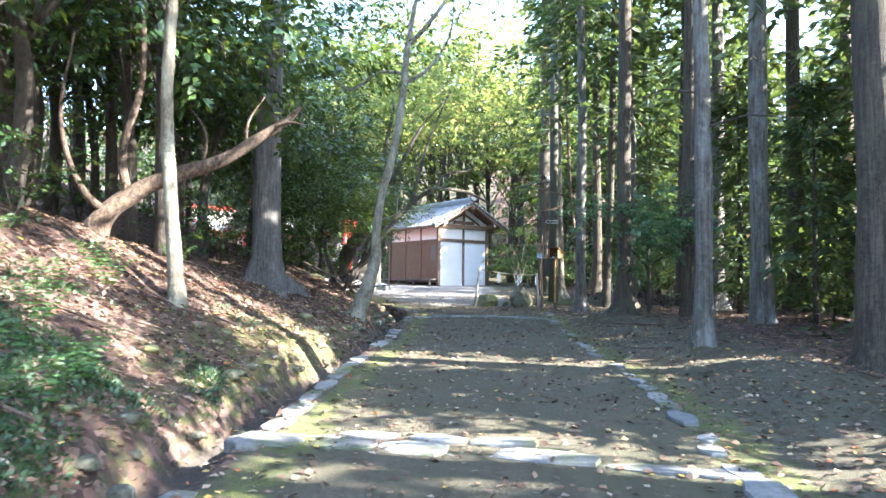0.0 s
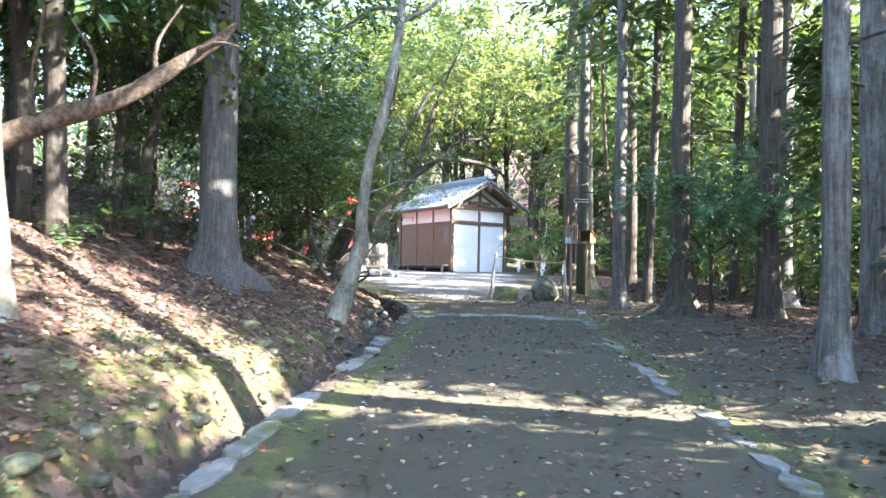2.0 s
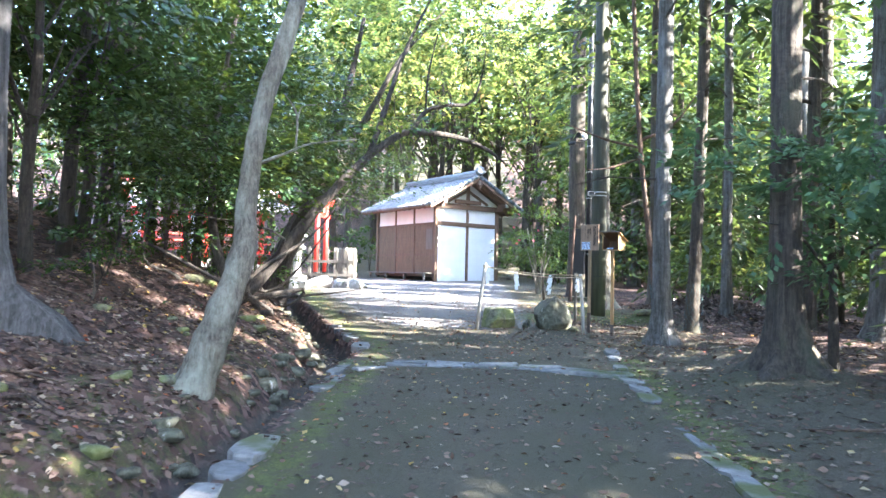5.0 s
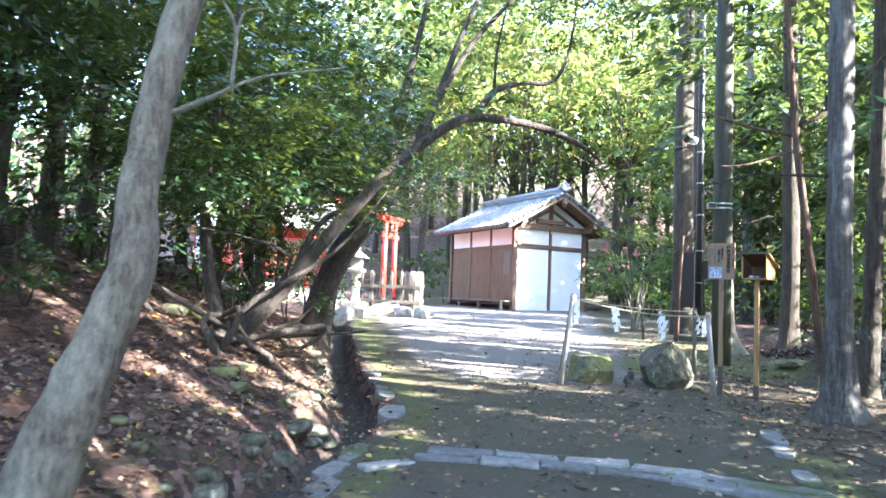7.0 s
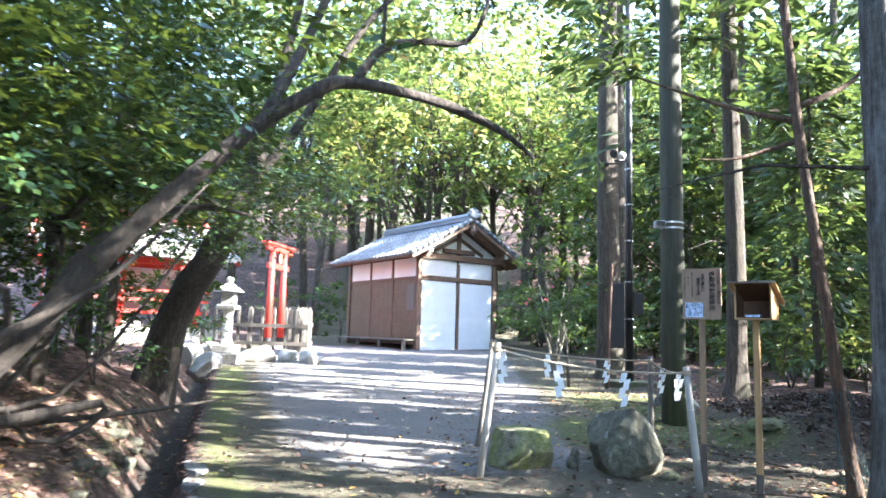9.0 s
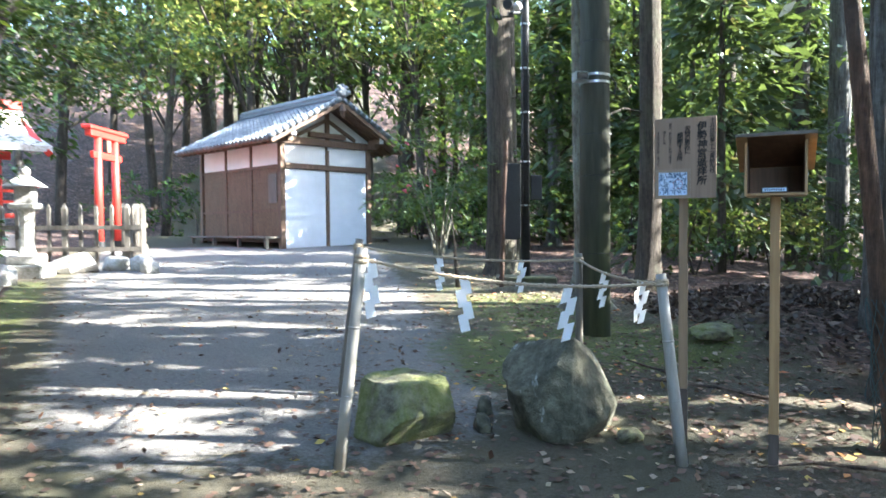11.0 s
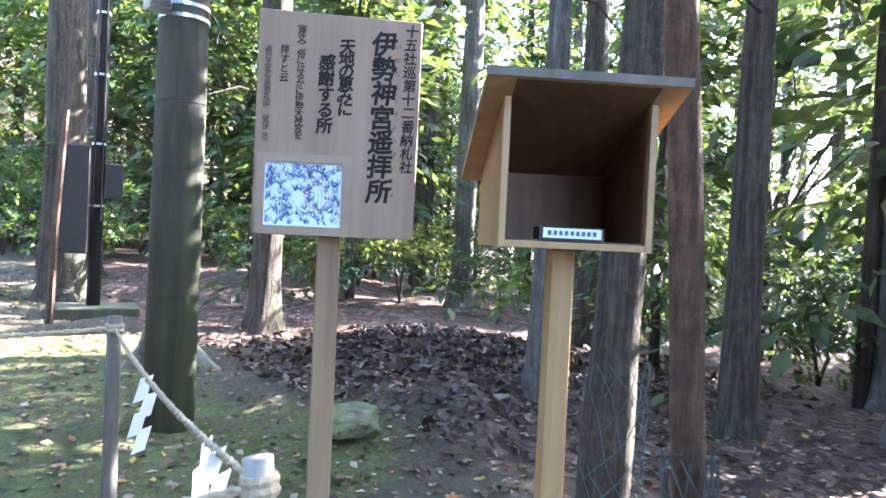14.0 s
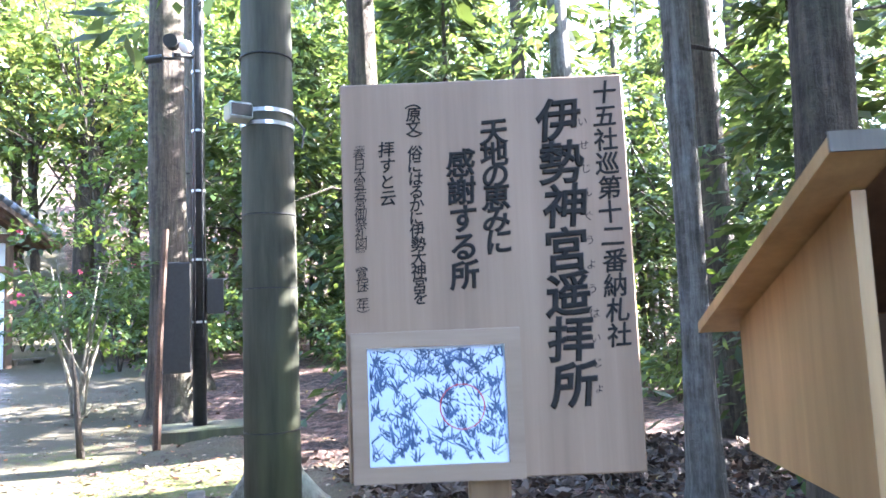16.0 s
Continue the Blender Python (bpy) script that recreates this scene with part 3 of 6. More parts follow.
cedar(3.98, 18.55, 0.28, 17, BARK_PALE, (-0.006, 0), "slender cedar with grey lichen bark", 0, 1.0, 5)
big_one = cedar(5.14, 20.58, 0.23, 16, BARK_CEDAR, (0.024, -0.018), "slim brown cedar beside the box", 1, 0.3, 6)
cedar(6.1, 26.4, 0.36, 17, BARK_CEDAR, (0.0, 0), "brown cedar with a mossy foot", 2, 0.6, 7)
cedar(4.5, 29.7, 0.56, 18, BARK_CEDAR, (0, 0), "broad cedar with fluted mossy trunk", 3, 0.5, 8)
cedar(4.45, 25.0, 0.25, 16, BARK_SMOOTH, (-0.008, 0), "slim tree with pale flared mossy foot", 0, 1.8, 9)
cedar(8.4, 20.0, 0.45, 18, BARK_PALE, (0, 0), "stout cedar with grey bark", 1, 0.7, 10)
cedar(7.6, 21.1, 0.26, 16, BARK_CEDAR, (0.02, 0), "slim dark cedar in the grove", 2, 0.5, 11)
cedar(6.4, 22.1, 0.2, 17, BARK_PALE, (-0.006, 0), "slim straight cedar in the grove", 3, 0.5, 12)
cedar(5.6, 33.0, 0.4, 17, BARK_CEDAR, (0, 0), "straight cedar behind the pole", 1, 0.5, 14)
cedar(9.6, 24.2, 0.34, 17, BARK_CEDAR, (0, 0), "brown cedar deeper in the grove", 2, 0.5, 15)
cedar(-3.48, 13.1, 0.56, 18, BARK_GREY, (0.0, 0), "massive grey cedar with spreading roots on the bank", 1, 1.0, 16)


def limb_tree(name, label, limbs, mat, crowns=(), category="tree"):
    """A crooked tree: trunk and limbs as given lines of x, y, z, radius; crowns at given places."""
    x, y, z = limbs[0][0][:3]
    tree = holder(name, pose(x, y, z), label, category)
    for i, line in enumerate(limbs):
        q = smooth_line(line)
        q[:, :3] -= (x, y, z)
        part("trunk" if i == 0 else "limb", tube(bmesh.new(), [p[:3] for p in q], [max(p[3], 0.004) for p in q], 12 if i == 0 else 7, True, 0.18, i + 1), mat, tree, smooth=True)
    for mesh, cx, cy, cz, s, sz in crowns:
        c = new("crown", mesh)
        c.parent = tree
        c.matrix_basis = Matrix.Translation((cx - x, cy - y, cz - z)) @ pose(0, 0, 0, 0, 0, cx * 71) @ Matrix.Diagonal((s, s, sz, 1))
    return tree


gz = ground_z
limb_tree("young_tree", "slender pale-barked tree leaning on the mossy bank", [
    [(-3.04, 7.55, gz(-3.04, 7.55) - 0.2, 0.16), (-3.08, 7.55, 1.5, 0.105), (-3.16, 7.55, 2.3, 0.085), (-3.24, 7.55, 3.2, 0.08), (-3.28, 7.55, 4.2, 0.075), (-3.22, 7.6, 6.5, 0.06), (-3.3, 7.7, 9.0, 0.03)],
    [(-3.25, 7.6, 5.9, 0.035), (-3.6, 7.4, 6.4, 0.025), (-4.0, 7.4, 7.4, 0.012)]], BARK_SMOOTH, [(BROAD_CROWNS[0], -3.3, 7.9, 6.4, 0.9, 0.9)])
limb_tree("leaning_tree", "tree with lichen-pale trunk leaning over the ditch", [
    [(-1.75, 13.55, gz(-1.75, 13.55) - 0.15, 0.27), (-1.66, 13.57, 0.95, 0.185), (-1.55, 13.6, 1.3, 0.16), (-1.45, 13.62, 1.6, 0.14), (-1.375, 13.7, 1.9, 0.125), (-1.32, 13.76, 2.2, 0.118), (-1.335, 13.78, 2.5, 0.1), (-1.315, 13.8, 2.8, 0.092), (-1.28, 13.86, 3.2, 0.09), (-1.22, 13.92, 3.6, 0.09), (-1.1, 14.0, 4.1, 0.088), (-0.98, 14.2, 4.8, 0.085), (-0.88, 14.6, 5.8, 0.08), (-0.8, 15.2, 7.4, 0.07), (-0.6, 15.8, 9.0, 0.045)],
    [(-0.85, 15.4, 7.3, 0.07), (-0.3, 15.8, 8.1, 0.055), (0.3, 16.2, 9.2, 0.04), (0.6, 16.4, 10.3, 0.02)],
    [(-0.95, 15.25, 6.6, 0.05), (-1.5, 15.5, 6.7, 0.04), (-2.2, 15.6, 6.3, 0.03), (-2.7, 15.7, 6.6, 0.015)],
    [(-1.0, 15.2, 6.3, 0.06), (-0.3, 15.7, 6.9, 0.045), (0.2, 16.0, 7.9, 0.03), (0.25, 16.1, 8.9, 0.012)],
    [(-1.25, 13.85, 2.95, 0.02), (-1.0, 13.85, 3.05, 0.014), (-0.75, 13.85, 3.15, 0.009), (-0.3, 13.85, 3.2, 0.004)],
    [(-0.9, 13.85, 3.08, 0.012), (-0.9, 13.85, 3.42, 0.01), (-1.02, 13.85, 3.62, 0.004)],
    [(-0.9, 13.85, 3.35, 0.01), (-0.85, 13.85, 3.5, 0.007), (-0.72, 13.85, 3.52, 0.003)]], BARK_SMOOTH,
    [(MAPLE_CROWNS[0], -0.4, 16.4, 8.3, 0.9, 0.8), (BROAD_CROWNS[1], -2.2, 15.8, 6.3, 0.6, 0.6)])
limb_tree("bent_dead_tree", "dead brown trunk bent low across the bank, bark peeling", [
    [(-4.9, 9.0, gz(-4.9, 9.0) - 0.1, 0.2), (-4.75, 9.1, 2.55, 0.15), (-4.3, 9.3, 2.95, 0.125), (-3.75, 9.4, 3.2, 0.115), (-3.2, 9.5, 3.42, 0.095), (-2.7, 9.6, 3.78, 0.08), (-2.35, 9.7, 4.05, 0.06), (-2.1, 9.75, 4.3, 0.03)],
    [(-4.5, 9.2, 2.8, 0.08), (-4.6, 9.2, 3.5, 0.06), (-4.4, 9.3, 4.6, 0.05), (-4.5, 9.4, 6.5, 0.03)],
    [(-2.9, 9.6, 3.6, 0.04), (-2.85, 9.5, 4.0, 0.02), (-2.6, 9.5, 4.4, 0.008)],
    [(-2.5, 9.65, 3.95, 0.04), (-2.2, 9.5, 4.0, 0.02), (-1.95, 9.45, 3.95, 0.006)],
    [(-3.5, 9.45, 3.35, 0.03), (-3.45, 9.4, 3.8, 0.018), (-3.7, 9.35, 4.2, 0.006)],
    [(-4.7, 9.1, 2.5, 0.06), (-5.0, 8.8, 2.9, 0.05), (-5.2, 8.6, 3.8, 0.03), (-5.0, 8.5, 5.0, 0.012)],
    [(-4.0, 9.35, 3.05, 0.035), (-4.05, 9.3, 3.5, 0.02), (-3.95, 9.3, 4.3, 0.012), (-4.1, 9.3, 5.2, 0.005)]], DEAD_WOOD)
limb_tree("stout_leaning_tree", "stout dark trunk leaning from the rooty end of the bank", [
    [(-4.05, 24.6, gz(-4.05, 24.6) - 0.5, 0.4), (-3.8, 24.55, 2.1, 0.29), (-3.45, 24.5, 2.9, 0.25), (-3.0, 24.4, 3.6, 0.22), (-2.6, 24.4, 4.6, 0.17), (-2.3, 24.6, 6.2, 0.11), (-1.9, 24.8, 8.5, 0.05)],
    [(-2.7, 24.4, 4.4, 0.1), (-1.8, 24.7, 5.8, 0.08), (-0.9, 25.0, 7.6, 0.06), (0.2, 25.4, 9.0, 0.03)],
    [(-2.9, 24.4, 4.0, 0.08), (-3.8, 23.6, 4.8, 0.06), (-4.4, 22.8, 6.2, 0.03)]], BARK_DARK,
    [(BROAD_CROWNS[2], -2.6, 24.6, 3.5, 0.62, 0.42), (BROAD_CROWNS[3], -4.0, 23.4, 4.2, 0.8, 0.6), (MAPLE_CROWNS[1], -0.6, 25.2, 7.0, 1.2, 1.0), (MAPLE_CROWNS[0], 1.6, 26.6, 7.0, 1.1, 0.9), (MAPLE_CROWNS[1], -3.2, 27.5, 7.4, 1.2, 0.9), (BROAD_CROWNS[1], -4.9, 26.4, 3.2, 0.75, 0.42), (BROAD_CROWNS[0], -1.5, 25.6, 3.9, 0.36, 0.28)])
tangle = [[(-2.85 + 0.5 * math.sin(k * 1.9), 17.7 + 0.5 * math.cos(k * 1.3), 1.35, 0.05), (-2.8 + 0.9 * math.sin(k * 2.7), 17.9 + 0.9 * math.cos(k * 2.1), 1.6 + 0.25 * math.sin(k), 0.035), (-2.7 + 1.3 * math.sin(k * 2.2), 18.2 + 0.9 * math.cos(k * 1.7), 1.9 + 0.6 * math.sin(k * 1.4), 0.022), (-2.6 + 1.6 * math.sin(k * 2.0), 18.6 + 1.2 * math.cos(k * 1.6), 2.5 + 0.9 * math.sin(k * 1.1), 0.006)] for k in range(9)]
limb_tree("arching_tree", "gnarled rooty tree with one long limb arching over the path", [
    [(-2.85, 17.6, gz(-2.85, 17.6) - 0.15, 0.24), (-2.64, 17.75, 1.5, 0.12), (-2.3, 18.1, 1.96, 0.095), (-1.91, 18.4, 2.6, 0.085), (-1.46, 18.7, 3.25, 0.078), (-1.0, 18.95, 3.82, 0.07), (-0.6, 19.15, 4.2, 0.066), (-0.27, 19.3, 4.41, 0.06), (0.3, 19.8, 4.49, 0.05), (0.75, 20.1, 4.45, 0.05), (1.2, 20.25, 4.28, 0.035), (1.55, 20.4, 4.05, 0.015)],
    [(-0.2, 19.35, 4.42, 0.05), (0.02, 19.6, 4.85, 0.045), (0.4, 19.8, 5.02, 0.038), (0.8, 19.95, 5.1, 0.03), (1.0, 20.0, 5.5, 0.02), (1.1, 20.0, 6.2, 0.01)],
    [(0.02, 19.6, 4.9, 0.022), (0.05, 19.6, 5.5, 0.018), (0.2, 19.7, 6.3, 0.01)],
    [(-0.9, 19.0, 3.9, 0.06), (-0.7, 19.6, 4.9, 0.05), (-0.4, 20.2, 6.2, 0.035), (0.2, 20.8, 7.8, 0.015)],
    [(-2.2, 18.2, 2.1, 0.05), (-2.1, 18.9, 2.9, 0.04), (-1.7, 19.6, 3.3, 0.03), (-1.3, 20.2, 3.35, 0.012)],
    [(-2.7, 17.7, 1.5, 0.09), (-3.2, 18.1, 2.6, 0.07), (-3.3, 18.4, 4.4, 0.05), (-3.1, 18.7, 6.5, 0.025)],
    [(-2.75, 17.7, 1.3, 0.08), (-2.4, 17.4, 1.1, 0.06), (-2.1, 17.35, 0.85, 0.03)],
    [(-2.9, 17.6, 1.3, 0.08), (-3.3, 17.2, 1.45, 0.055), (-3.7, 17.0, 1.55, 0.025)], *tangle], BARK_DARK,
    [(BROAD_CROWNS[1], -3.1, 18.9, 3.1, 0.8, 0.6), (BROAD_CROWNS[3], -2.4, 17.7, 3.0, 0.48, 0.34), (BROAD_CROWNS[2], -3.6, 16.5, 2.9, 0.62, 0.5), (BROAD_CROWNS[0], -4.2, 18.1, 2.7, 0.75, 0.6), (BROAD_CROWNS[2], -2.0, 19.4, 3.4, 0.45, 0.34), (BROAD_CROWNS[3], -3.5, 20.3, 2.7, 0.6, 0.4), (BROAD_CROWNS[2], -2.6, 20.7, 3.0, 0.5, 0.38), (BROAD_CROWNS[0], -3.0, 17.3, 2.9, 0.55, 0.4), (BROAD_CROWNS[0], -1.6, 20.4, 3.0, 0.34, 0.26), (MAPLE_CROWNS[0], 0.2, 21.0, 6.6, 0.6, 0.5), (BROAD_CROWNS[2], 1.2, 20.2, 5.6, 0.32, 0.28)])
limb_tree("young_conifer", "young conifer with soft bluish-green sprays beside the cedar", [
    [(4.95, 15.35, gz(4.95, 15.35) - 0.15, 0.07), (4.95, 15.35, 1.6, 0.05), (4.9, 15.3, 2.6, 0.035), (4.9, 15.3, 3.7, 0.012)],
    [(4.95, 15.35, 2.0, 0.025), (4.4, 15.1, 2.5, 0.016), (3.9, 14.9, 2.6, 0.006)],
    [(4.95, 15.35, 2.1, 0.025), (5.5, 15.1, 2.5, 0.016), (6.0, 14.9, 2.6, 0.006)]], BARK_DARK, [(SOFT_CROWN, 4.3, 14.55, 2.0, 1.0, 1.0)])
red_one = limb_tree("thin_leaning_tree", "thin reddish trunk leaning, bare twigs high up", [
    [(4.24, 19.57, gz(4.24, 19.57) - 0.15, 0.095), (4.2, 19.57, 1.15, 0.058), (4.14, 19.6, 1.8, 0.053), (4.02, 19.6, 2.8, 0.048), (3.85, 19.65, 4.6, 0.042), (3.74, 19.8, 7.5, 0.038), (3.72, 20.0, 11, 0.02)],
    [(3.86, 19.7, 4.3, 0.03), (3.3, 19.8, 4.45, 0.02), (2.5, 20.0, 4.8, 0.01)],
    [(3.88, 19.7, 4.1, 0.025), (3.3, 19.6, 3.9, 0.015), (2.9, 19.5, 3.85, 0.006)],
    [(3.84, 19.7, 4.4, 0.035), (4.5, 19.8, 4.75, 0.022), (5.0, 19.9, 5.4, 0.008)]], BARK_RED, [(FEATHER_CROWNS[0], 3.7, 20.0, 7.5, 1.2, 1.0)])


def netting(tree, foot, top, r0, r1):
    """Green wire netting wrapped round the foot of a trunk."""
    bm = bmesh.new()
    foot, top = Vector(foot), Vector(top)
    for k in range(8):
        for way in (-1, 1):
            pts = []
            for i in range(15):
                t = i / 14
                a = k * math.pi / 4 + way * t * 3.6 + 0.25 * math.sin(9 * t + k)
                r = (r0 + (r1 - r0) * t ** 0.5) * (1 + 0.12 * math.sin(7 * t + 2 * k))
                pts.append(foot.lerp(top, t) + Vector((math.cos(a), math.sin(a), 0)) * r)
            tube(bm, pts, [0.0028] * 15, 4, False)
    o = part("netting", bm, MESH_GREEN, tree, "sagging green wire netting round the trunk")
    o["kind"] = "stuff"


netting(red_one, (0, 0, 0.13), (-0.1, 0.03, 1.05), 0.13, 0.075)
netting(big_one, (0, 0, 0.05), (0.045, -0.02, 1.0), 0.17, 0.14)


# ---- the woods ----
def scatter(rows, builder):
    for i, r in enumerate(rows):
        builder(i, *r)


BASE = {}


def grove_cedar(i, x, y, s):
    k = i % 4
    z = float(land(x, y))
    if k not in BASE:
        t = cedar(0, 0, 0.42, 17.5, (BARK_CEDAR, BARK_PALE)[k % 2], (0.004 * (k - 1.5), 0), "tall straight cedar in the dense grove", k, 0.6, 30 + k, 1.0, GROVE_CROWNS)
        t["group"] = "cedars of the grove"
        BASE[k] = t
        t.matrix_basis = pose(x, y, z - 0.1, 0, 0, i * 40) @ Matrix.Diagonal((s, s, 1, 1))
        return
    t = copy_thing(BASE[k], Matrix())
    t.matrix_basis = pose(x, y, z - 0.1, 0, 0, i * 40) @ Matrix.Diagonal((s, s, 0.9 + 0.2 * ((i * 37) % 10) / 10, 1))


def branch_mesh(rr, low, height, radius, root):
    """One thin crooked branch reaching into a crown."""
    a, f = rr.uniform(0, 6.28), rr.uniform(0.1, 0.95)
    end = Vector((math.cos(a) * radius * rr.uniform(0.5, 0.95), math.sin(a) * radius * rr.uniform(0.5, 0.95), low + height * f))
    start = Vector((0.1, 0.1, root + (end.z - root) * rr.uniform(0.15, 0.5)))
    mid = start.lerp(end, 0.5) + Vector((rr.uniform(-0.25, 0.25), rr.uniform(-0.25, 0.25), rr.uniform(0.0, 0.35)))
    return link_mesh("branch", tube(bmesh.new(), [start, mid, end], [0.028, 0.018, 0.005], 5, False), BARK_DARK)


def bush_kind(key, name, label, category, group, crown_mesh, stems, mat, crown_at):
    """One shrub or small tree with stems, kept as the pattern for its copies."""
    if key in BASE:
        return BASE[key]
    b = holder(name, Matrix(), label, category, group)
    for q in stems:
        q = smooth_line(q, 3)
        part("stem", tube(bmesh.new(), [p[:3] for p in q], [p[3] for p in q], 7, True, 0.1, 2), mat, b, smooth=True)
    c = new("foliage", crown_mesh)
    c.parent = b
    c.matrix_basis = crown_at
    if key[0] in ("broad", "tall", "maple"):
        low = crown_at.translation.z
        rr = random.Random(key[1])
        for _ in range(8):
            o = new("branch", branch_mesh(rr, low, 4.4, 2.3, 1.2))
            o.parent = b
    BASE[key] = b
    b["fresh"] = 1
    return b


def put_copy(b, m):
    if b.get("fresh"):
        del b["fresh"]
        b.matrix_basis = m
        return b
    return place_copy(b, m)


def place_copy(b, m):
    t = copy_thing(b, Matrix())
    t.matrix_basis = m
    return t


def shrub(i, x, y, s):
    # left of the path only dark-leaved patterns, their tone adding to the shade
    k = i % 4 if x > 0 else 2 * (i % 2) + 1
    b = bush_kind(("shrub", k), "evergreen_shrub", "dark evergreen shrub in the undergrowth", "shrub", "undergrowth shrubs", SHRUB_CROWNS[k],
                  [[(0, 0, -0.1, 0.03), (0.1 * (k - 1), 0.05, 0.6, 0.022), (0.2, 0.1 * k, 1.3, 0.01)], [(0.03, 0, -0.1, 0.025), (-0.2, 0.1, 0.7, 0.016), (-0.4, 0.0, 1.3, 0.006)]], BARK_DARK, Matrix.Translation((0, 0, 0.15)))
    put_copy(b, pose(x, y, float(land(x, y)), 0, 0, i * 73) @ Matrix.Diagonal((s, s, s, 1)))


def broadleaf(i, x, y, s):
    k = i % 4
    b = bush_kind(("broad", k), "broadleaf_tree", "evergreen broadleaf tree with dark glossy leaves", "tree", "broadleaf trees of the wood", BROAD_CROWNS[k],
                  [[(0, 0, -0.3, 0.13), (0.1, 0.05, 1.5, 0.1), (0.2 * (k - 1.5), 0.2, 3.5, 0.08), (0.1, 0.1, 6.0, 0.03)], [(0.1, 0.1, 2.2, 0.05), (0.8, 0.3, 3.4, 0.03), (1.3, 0.6, 4.6, 0.012)]], BARK_DARK, Matrix.Translation((0, 0, 2.2)))
    put_copy(b, pose(x, y, float(land(x, y)), 0, 0, i * 61) @ Matrix.Diagonal((s, s, s, 1)))


def tall_broadleaf(i, x, y, s):
    k = i % 4
    b = bush_kind(("tall", k), "tall_broadleaf_tree", "tall evergreen broadleaf tree with full crown", "tree", "tall trees of the wood", BIG_CROWNS[k],
                  [[(0, 0, -0.3, 0.1), (0.1, 0.05, 1.5, 0.08), (0.15 * (k - 1.5), 0.2, 3.5, 0.06), (0.1, 0.1, 6.0, 0.02)], [(0.1, 0.1, 2.2, 0.04), (0.8, 0.3, 3.4, 0.025), (1.3, 0.6, 4.6, 0.01)]], BARK_DARK, Matrix.Translation((0, 0, 1.6)))
    put_copy(b, pose(x, y, float(land(x, y)), 0, 0, i * 61) @ Matrix.Diagonal((s, s, s, 1)))


def feather(i, x, y, s):
    k = i % 3
    b = bush_kind(("feather", k), "young_cedar", "young feathery cedar below the tall trunks", "tree", "young cedars", FEATHER_CROWNS[k],
                  [[(0, 0, -0.2, 0.07), (0.02, 0, 2.5, 0.05), (0, 0, 5.6, 0.01)]], BARK_CEDAR, Matrix())
    put_copy(b, pose(x, y, float(land(x, y)), 0, 0, i * 97) @ Matrix.Diagonal((s, s, s, 1)))


def maple(i, x, y, s):
    k = i % 2
    b = bush_kind(("maple", k), "maple_tree", "sunlit yellow-green maple tree", "tree", "maples behind the hut", MAPLE_CROWNS[k],
                  [[(0, 0, -0.3, 0.14), (0.1, 0.05, 2.5, 0.1), (0.3, 0.2, 5.0, 0.05)], [(0.1, 0.1, 2.6, 0.05), (-0.8, 0.3, 4.4, 0.03), (-1.3, 0.6, 5.6, 0.012)]], BARK_DARK, Matrix.Translation((0, 0, 3.4)))
    put_copy(b, pose(x, y, float(land(x, y)), 0, 0, i * 53) @ Matrix.Diagonal((s, s, s, 1)))


def clear(x, y):
    """True where the open ground, the hut and the shrine leave no room for a tree."""
    L, R = np.interp(y, EDGE_Y, EDGE_L), np.interp(y, RIGHT_Y, RIGHT_X)
    if y < 46 and L - 2.2 < x < R + 2.6:
        return True
    if 26 < y < 50 and -12 < x < 6:
        return True
    return False


GLADES = ((4.8, 0.95), (8.5, 1.1), (11.9, 0.4), (16.3, 0.85), (20.1, 1.05), (22.3, 0.5), (24.4, 0.8), (28.0, 1.3), (32.5, 1.2), (36.5, 1.2))


def open_lane(x, y):
    """True in the gaps of the grove that let the low sun in as far as the path."""
    if not 5.5 < x < 27:
        return False
    off = y + x * math.tan(radians(-SUN_AZ))
    return any(abs(off - g) < half for g, half in GLADES)


def woods(n, x0, x1, y0, y1, gap, s0, s1, seed, near=(), lanes=True):
    r = random.Random(seed)
    out = []
    tries = 0
    while len(out) < n and tries < n * 60:
        tries += 1
        x, y = r.uniform(x0, x1), r.uniform(y0, y1)
        if clear(x, y) or (lanes and open_lane(x, y)) or any((x - a) ** 2 + (y - b) ** 2 < gap * gap for a, b, _ in out) or any((x - a) ** 2 + (y - b) ** 2 < 1.3 for a, b in near):
            continue
        out.append((x, y, r.uniform(s0, s1)))
    return out


KEEP = [(3.8, 8.9), (5.3, 7.0), (6.1, 12.7), (5.6, 14.4), (4.4, 15), (4.1, 19), (4.9, 20.5), (6.15, 26.5), (4.55, 30.2), (8.4, 20), (7.3, 21.2), (6.9, 23), (9.6, 24.2), (4.2, 19.6)]
scatter(woods(54, 7, 30, -12, 60, 3.0, 0.75, 1.3, 11, KEEP), grove_cedar)
scatter(woods(14, -22, -5, 16, 60, 3.0, 0.7, 1.2, 12), grove_cedar)
scatter(woods(34, 7.0, 22, -2, 50, 2.6, 0.8, 1.25, 13, KEEP), feather)
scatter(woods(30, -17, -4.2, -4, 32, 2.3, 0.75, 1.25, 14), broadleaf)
scatter(woods(22, -18, 24, 50, 68, 3.6, 2.0, 3.0, 15), tall_broadleaf)
scatter([(-6.5, 50.5, 1.9), (-2.4, 49.0, 2.1), (1.6, 50.5, 2.3), (5.6, 48.0, 2.1), (9.4, 50.0, 2.0)], maple)
scatter(woods(22, 7.5, 16, 4, 44, 2.2, 1.1, 1.7, 31, KEEP), feather)
scatter(woods(30, 27.5, 40, -5, 60, 3.0, 0.9, 1.3, 32), grove_cedar)
